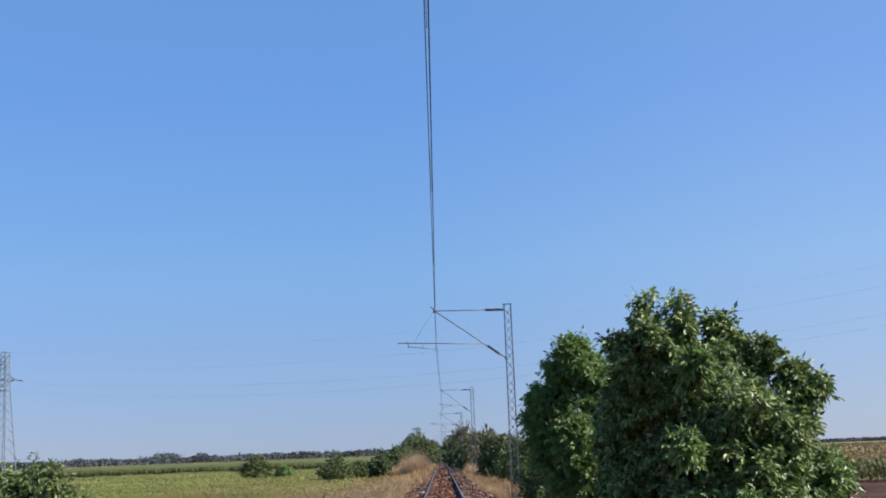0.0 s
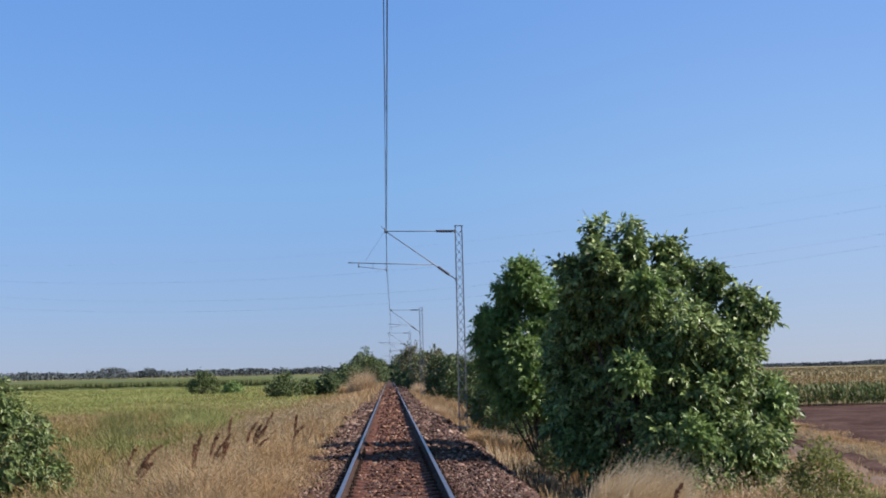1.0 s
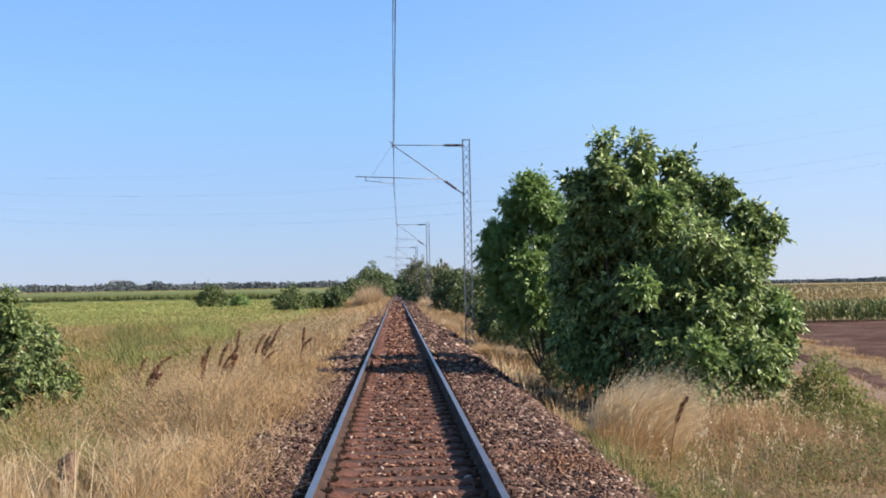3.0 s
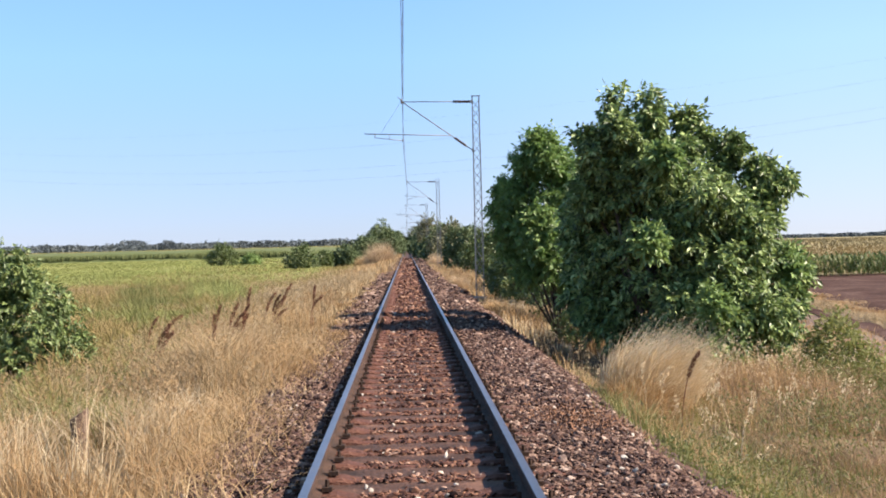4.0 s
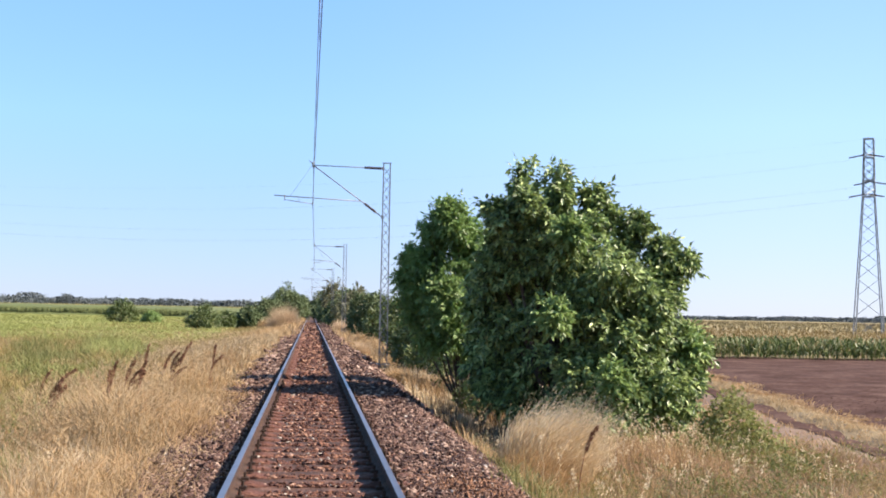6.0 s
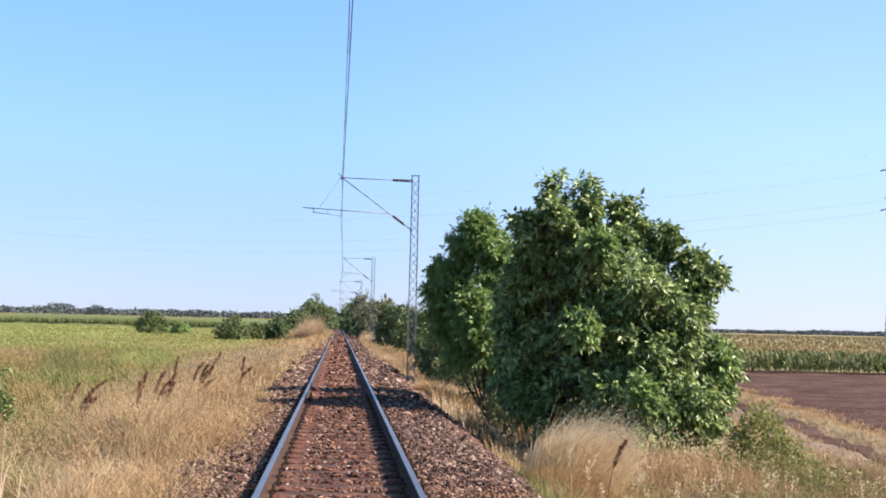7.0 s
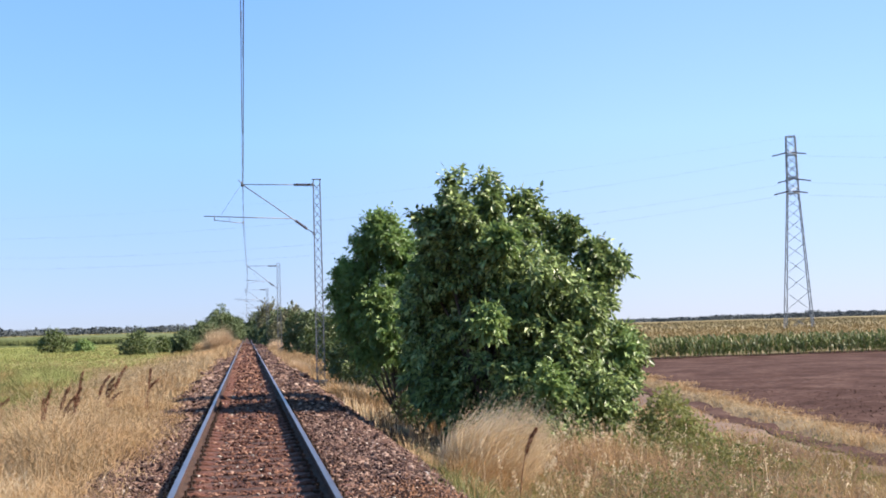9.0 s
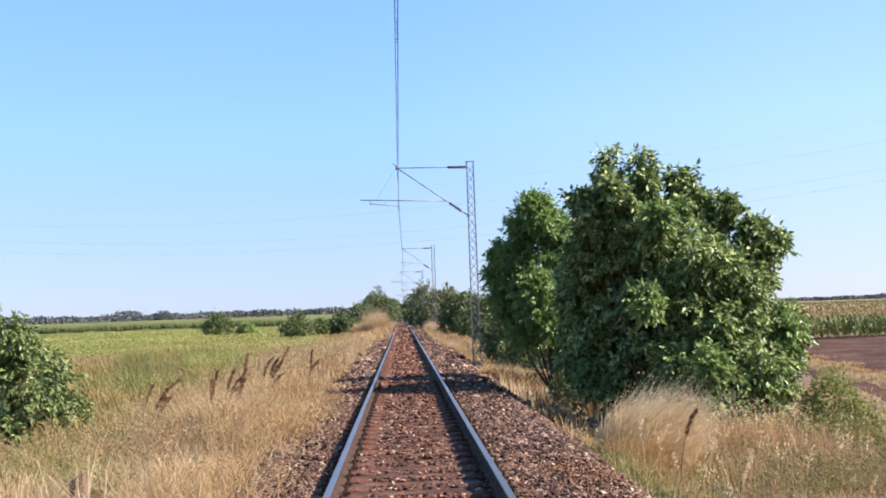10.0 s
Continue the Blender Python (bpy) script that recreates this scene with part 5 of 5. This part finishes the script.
def leafy_weeds(label, n, x0, x1, y0, y1, h, size, mat, patch=0):
    """Low broad-leaved weeds: small leaves scattered round many short stems."""
    x, y = scatter(n, x0, x1, y0, y1)
    k = rng.random(n) < np.clip(.30 + 1.1 * bumps(x, y, .8, patch), 0.02, 1)
    x, y = x[k], y[k]
    per = 26
    hh = h * rng.uniform(.5, 1.2, len(x))
    p = np.repeat(np.stack([x, y, land(x, y)], 1), per, 0)
    f = rng.uniform(.15, 1, len(p))
    p[:, 2] += np.repeat(hh, per) * f
    p[:, :2] += rng.normal(size=(len(p), 2)) * (.05 + .09 * f)[:, None]
    s = size * rng.uniform(.5, 1.3, len(p))
    v, f = leaf_arrays(p, unit(rng.normal(size=(len(p), 3)) + [0, 0, .3]), unit(rng.normal(size=(len(p), 3)) * .6 + [0, 0, 1]), s, s * .4)
    return tagged(mesh_obj("weeds", v, f, mat), label, "weeds", kind="stuff")


leafy_weeds("grey-green leafy weeds in dry grass", 700, 2.6, 9.5, 11, 22, .36, .045, M_GREYLEAF, 11)
leafy_weeds("green leafy weeds in dry grass", 380, 3.2, 11, 11, 22, .38, .05, M_GREENW, 23)
leafy_weeds("thick green weeds beside the pale clump", 300, 4.2, 7.2, 13, 18.5, .5, .06, M_GREENW, 29)
leafy_weeds("green weeds in the shade below the walnut", 420, 4.2, 8.6, 19.5, 23.5, .6, .085, M_GREENW, 30)
leafy_weeds("low green weeds at the foot of the ballast", 420, 2.3, 4.8, 9.5, 17, .22, .05, M_GREENW, 18)
leafy_weeds("dry reddish leafy weeds on the verge", 800, 2.8, 12, 10.5, 26, .40, .032, M_DRYWEED, 12)
leafy_weeds("straw-coloured weeds on the verge", 250, 3.0, 13, 10.5, 30, .34, .04, M_STRAW, 13)
leafy_weeds("brown dead weeds on the verge", 700, 4.2, 12, 11, 24, .45, .03, M_DRYWEED, 37)
leafy_weeds("yellow-green weeds by the dirt track", 420, 7.5, 12.5, 14, 30, .40, .07, M_GREENW, 14)
leafy_weeds("yellow-green leafy weeds in the meadow", 3400, -13, -4.0, 15, 46, .6, .085, M_GREENW, 15)
leafy_weeds("pale green leafy weeds in the meadow", 1800, -12, -4.4, 16, 48, .7, .075, M_LIME, 61)
leafy_weeds("green leafy weeds round the walnut bush", 700, -9.5, -4.8, 14, 22, .55, .085, M_GREENW, 19)
leafy_weeds("yellow-green leafy plants beside the walnut bush", 1100, -7.2, -4.0, 15, 27, .65, .07, M_LIME, 48)
leafy_weeds("olive leafy weeds far in the meadow", 1500, -18, -5, 38, 95, .6, .16, M_OLIVE, 16)
leafy_weeds("pale seed heads among the grass before the walnut", 110, 3.2, 7.6, 20.5, 23.5, .8, .05, M_PALE, 17)
n = 900
x, y = rng.normal(size=n) * .28 + 1.62, rng.normal(size=n) * .55 + 12.5
v, f = leaf_arrays(np.stack([x, y, land(x, y) + rng.uniform(.02, .07, n)], 1), unit(rng.normal(size=(n, 3)) + [0, 0, .4]), unit(rng.normal(size=(n, 3)) + [0, 0, 1]), rng.uniform(.02, .05, n), rng.uniform(.012, .03, n))
tagged(mesh_obj("dry_moss", v, f, M_MOSS), "orange-brown dry plants creeping over the ballast", "weeds", kind="stuff")
x, y = rng.normal(size=260) * .5 + 3.3, rng.normal(size=260) * 1.1 + 26.6
grass("dead_stems", "bare dark dead stems below the walnut", x, y, .95, .010, M_BARK, lean=.35)


def seeding_grass(label, n, x0, x1, y0, y1, h, mat, power=1.0):
    """Tall single stems with a loose feathery head."""
    x, y = scatter(n, x0, x1, y0, y1, power)
    keep = rng.random(n) < sight(x, y)
    x, y = x[keep], y[keep]
    n = len(x)
    z = land(x, y)
    hh = h * rng.uniform(.6, 1.15, n)
    lean = rng.normal(size=(n, 2)) * .12 + [.06, 0]
    stem_v, stem_f = blade_arrays(np.stack([x, y, z], 1), hh, wide(y, .006), lean, np.zeros(n))
    per = 14
    f = rng.uniform(.68, 1.02, n * per)
    p = np.repeat(np.stack([x, y, z], 1), per, 0)
    p[:, :2] += np.repeat(lean, per, 0) * (f ** 2)[:, None] + rng.normal(size=(n * per, 2)) * .022
    p[:, 2] += np.repeat(hh, per) * f
    s = np.repeat(np.maximum(1, y / 24), per) * .05
    head_v, head_f = leaf_arrays(p, unit(rng.normal(size=(n * per, 3)) * .6 + [.2, 0, .8]), unit(rng.normal(size=(n * per, 3))), s, s * .3)
    v, f = join([(stem_v, stem_f), (head_v, head_f)])
    return tagged(mesh_obj("seeding_grass", v, f, mat), label, "grass", kind="stuff")


seeding_grass("reddish-tan grass with feathery seed heads", 2600, -6.8, -2.6, 16, 62, .8, M_REDDISH, 1.2)
seeding_grass("straw-coloured grass with seed heads", 1500, -6.5, -2.2, 10, 40, .8, M_STRAW, 1.2)
seeding_grass("pale seeding grass on the verge by the walnut", 110, 3.0, 8.5, 12, 23, .7, M_PALE)


def dock(x, y, h, lean, spikes=3):
    """A dead dock plant: bent stalks with crusty brown seed spikes."""
    z = float(land(x, y))
    root = empty("dock_plant", x, y, z)
    tagged(root, "dead brown dock stalk with crusty seed spikes", "weed", "dock stalks in the grass")
    for i in range(spikes):
        hh = h * rng.uniform(.72, .95) if i else h
        top = np.array([lean * rng.uniform(.7, 1.5) + rng.normal() * .06, rng.normal() * .1, hh])
        u = np.linspace(0, 1, 7)[:, None]
        p = top * np.concatenate([u ** 2.2, u ** 2.2, np.sin(u * 1.15) / math.sin(1.15)], 1)
        p[:, :2] += rng.normal(size=2) * .06 * np.sin(u * 2)
        tube("stalk", p, np.linspace(.009, .004, 7), M_DOCK, root, 5)
        n = 230
        t = rng.uniform(.58, 1.0, n)
        c = np.stack([np.interp(t, u[:, 0], p[:, k]) for k in range(3)], 1)
        r = .021 * np.sin(np.pi * np.clip((t - .52) / .52, 0, 1)) + .004
        o = unit(rng.normal(size=(n, 3)))
        v, f = leaf_arrays(c + o * r[:, None] * .6, unit(o + [0, 0, .5]), unit(rng.normal(size=(n, 3))), np.full(n, .034), np.full(n, .018))
        tagged(mesh_obj("seed_spike", v, f, M_DOCK, root), kind="stuff")
    return root


for x, y, h, l, k in ((-4.24, 20.5, 1.30, .30, 5), (-3.45, 21.0, .95, .08, 2), (-3.92, 25.0, 1.28, .14, 2), (-3.64, 24.5, 1.25, .24, 3), (-3.40, 25.0, 1.15, .14, 2), (-3.70, 28.0, 1.42, .14, 1), (-3.06, 26.0, 1.25, .36, 2), (-2.80, 25.5, 1.38, .28, 3), (-2.23, 28.0, 1.12, .26, 2), (-5.46, 26.0, 1.25, .2, 1)):
    dock(x, y, h, l, k)
weed = dock(3.66, 17.0, 1.02, .18, 1)
weed["label"] = "dead brown weed stalk beside the pale grass clump"

# weathered stump of a post in the left grass
z = float(land(-3.735, 14.0))
stump = empty("post_stump", -3.735, 14.0, z)
tagged(stump, "short weathered split wooden post stump in dry grass", "post")
bm = bmesh.new()
bmesh.ops.create_cone(bm, cap_ends=True, segments=10, radius1=.115, radius2=.10, depth=1.1, matrix=Matrix.Translation((0, 0, -.03)))
bmesh.ops.subdivide_edges(bm, edges=[e for e in bm.edges if abs(e.verts[0].co.z - e.verts[1].co.z) > .3], cuts=4)
for vtx in bm.verts:
    k = noise.noise(vtx.co * 9)
    vtx.co.x += k * .02
    vtx.co.y += noise.noise(vtx.co * 11 + Vector((3, 0, 0))) * .02
    if vtx.co.z > .4:
        vtx.co.z += .05 * k + vtx.co.x * .5
part("post", bm, M_OLDWOOD, stump)

# growth and stray stones where the bank begins, beside and behind the camera
for side in (-1, 1):
    x, y = tufts(2600, 12, 2.25, 9, -9, 8.4, .13)
    x = side * x if side > 0 else .25 - x
    grass("dry_grass", "short dry grass on the bank beside the ballast", x, y, .26, .011, M_STRAW, lean=.7, bend=.4)
    x, y = side * (2.0 + .95 * rng.random(1500) ** 1.5), rng.uniform(-9, 8.4, 1500)
    v, f = stones(x, y, land(x, y) + .012, rng.uniform(.02, .05, 1500), .6)
    tagged(mesh_obj("ballast", v, f, M_STONE), "loose stones along the ragged edge of the ballast", "ballast", kind="stuff")
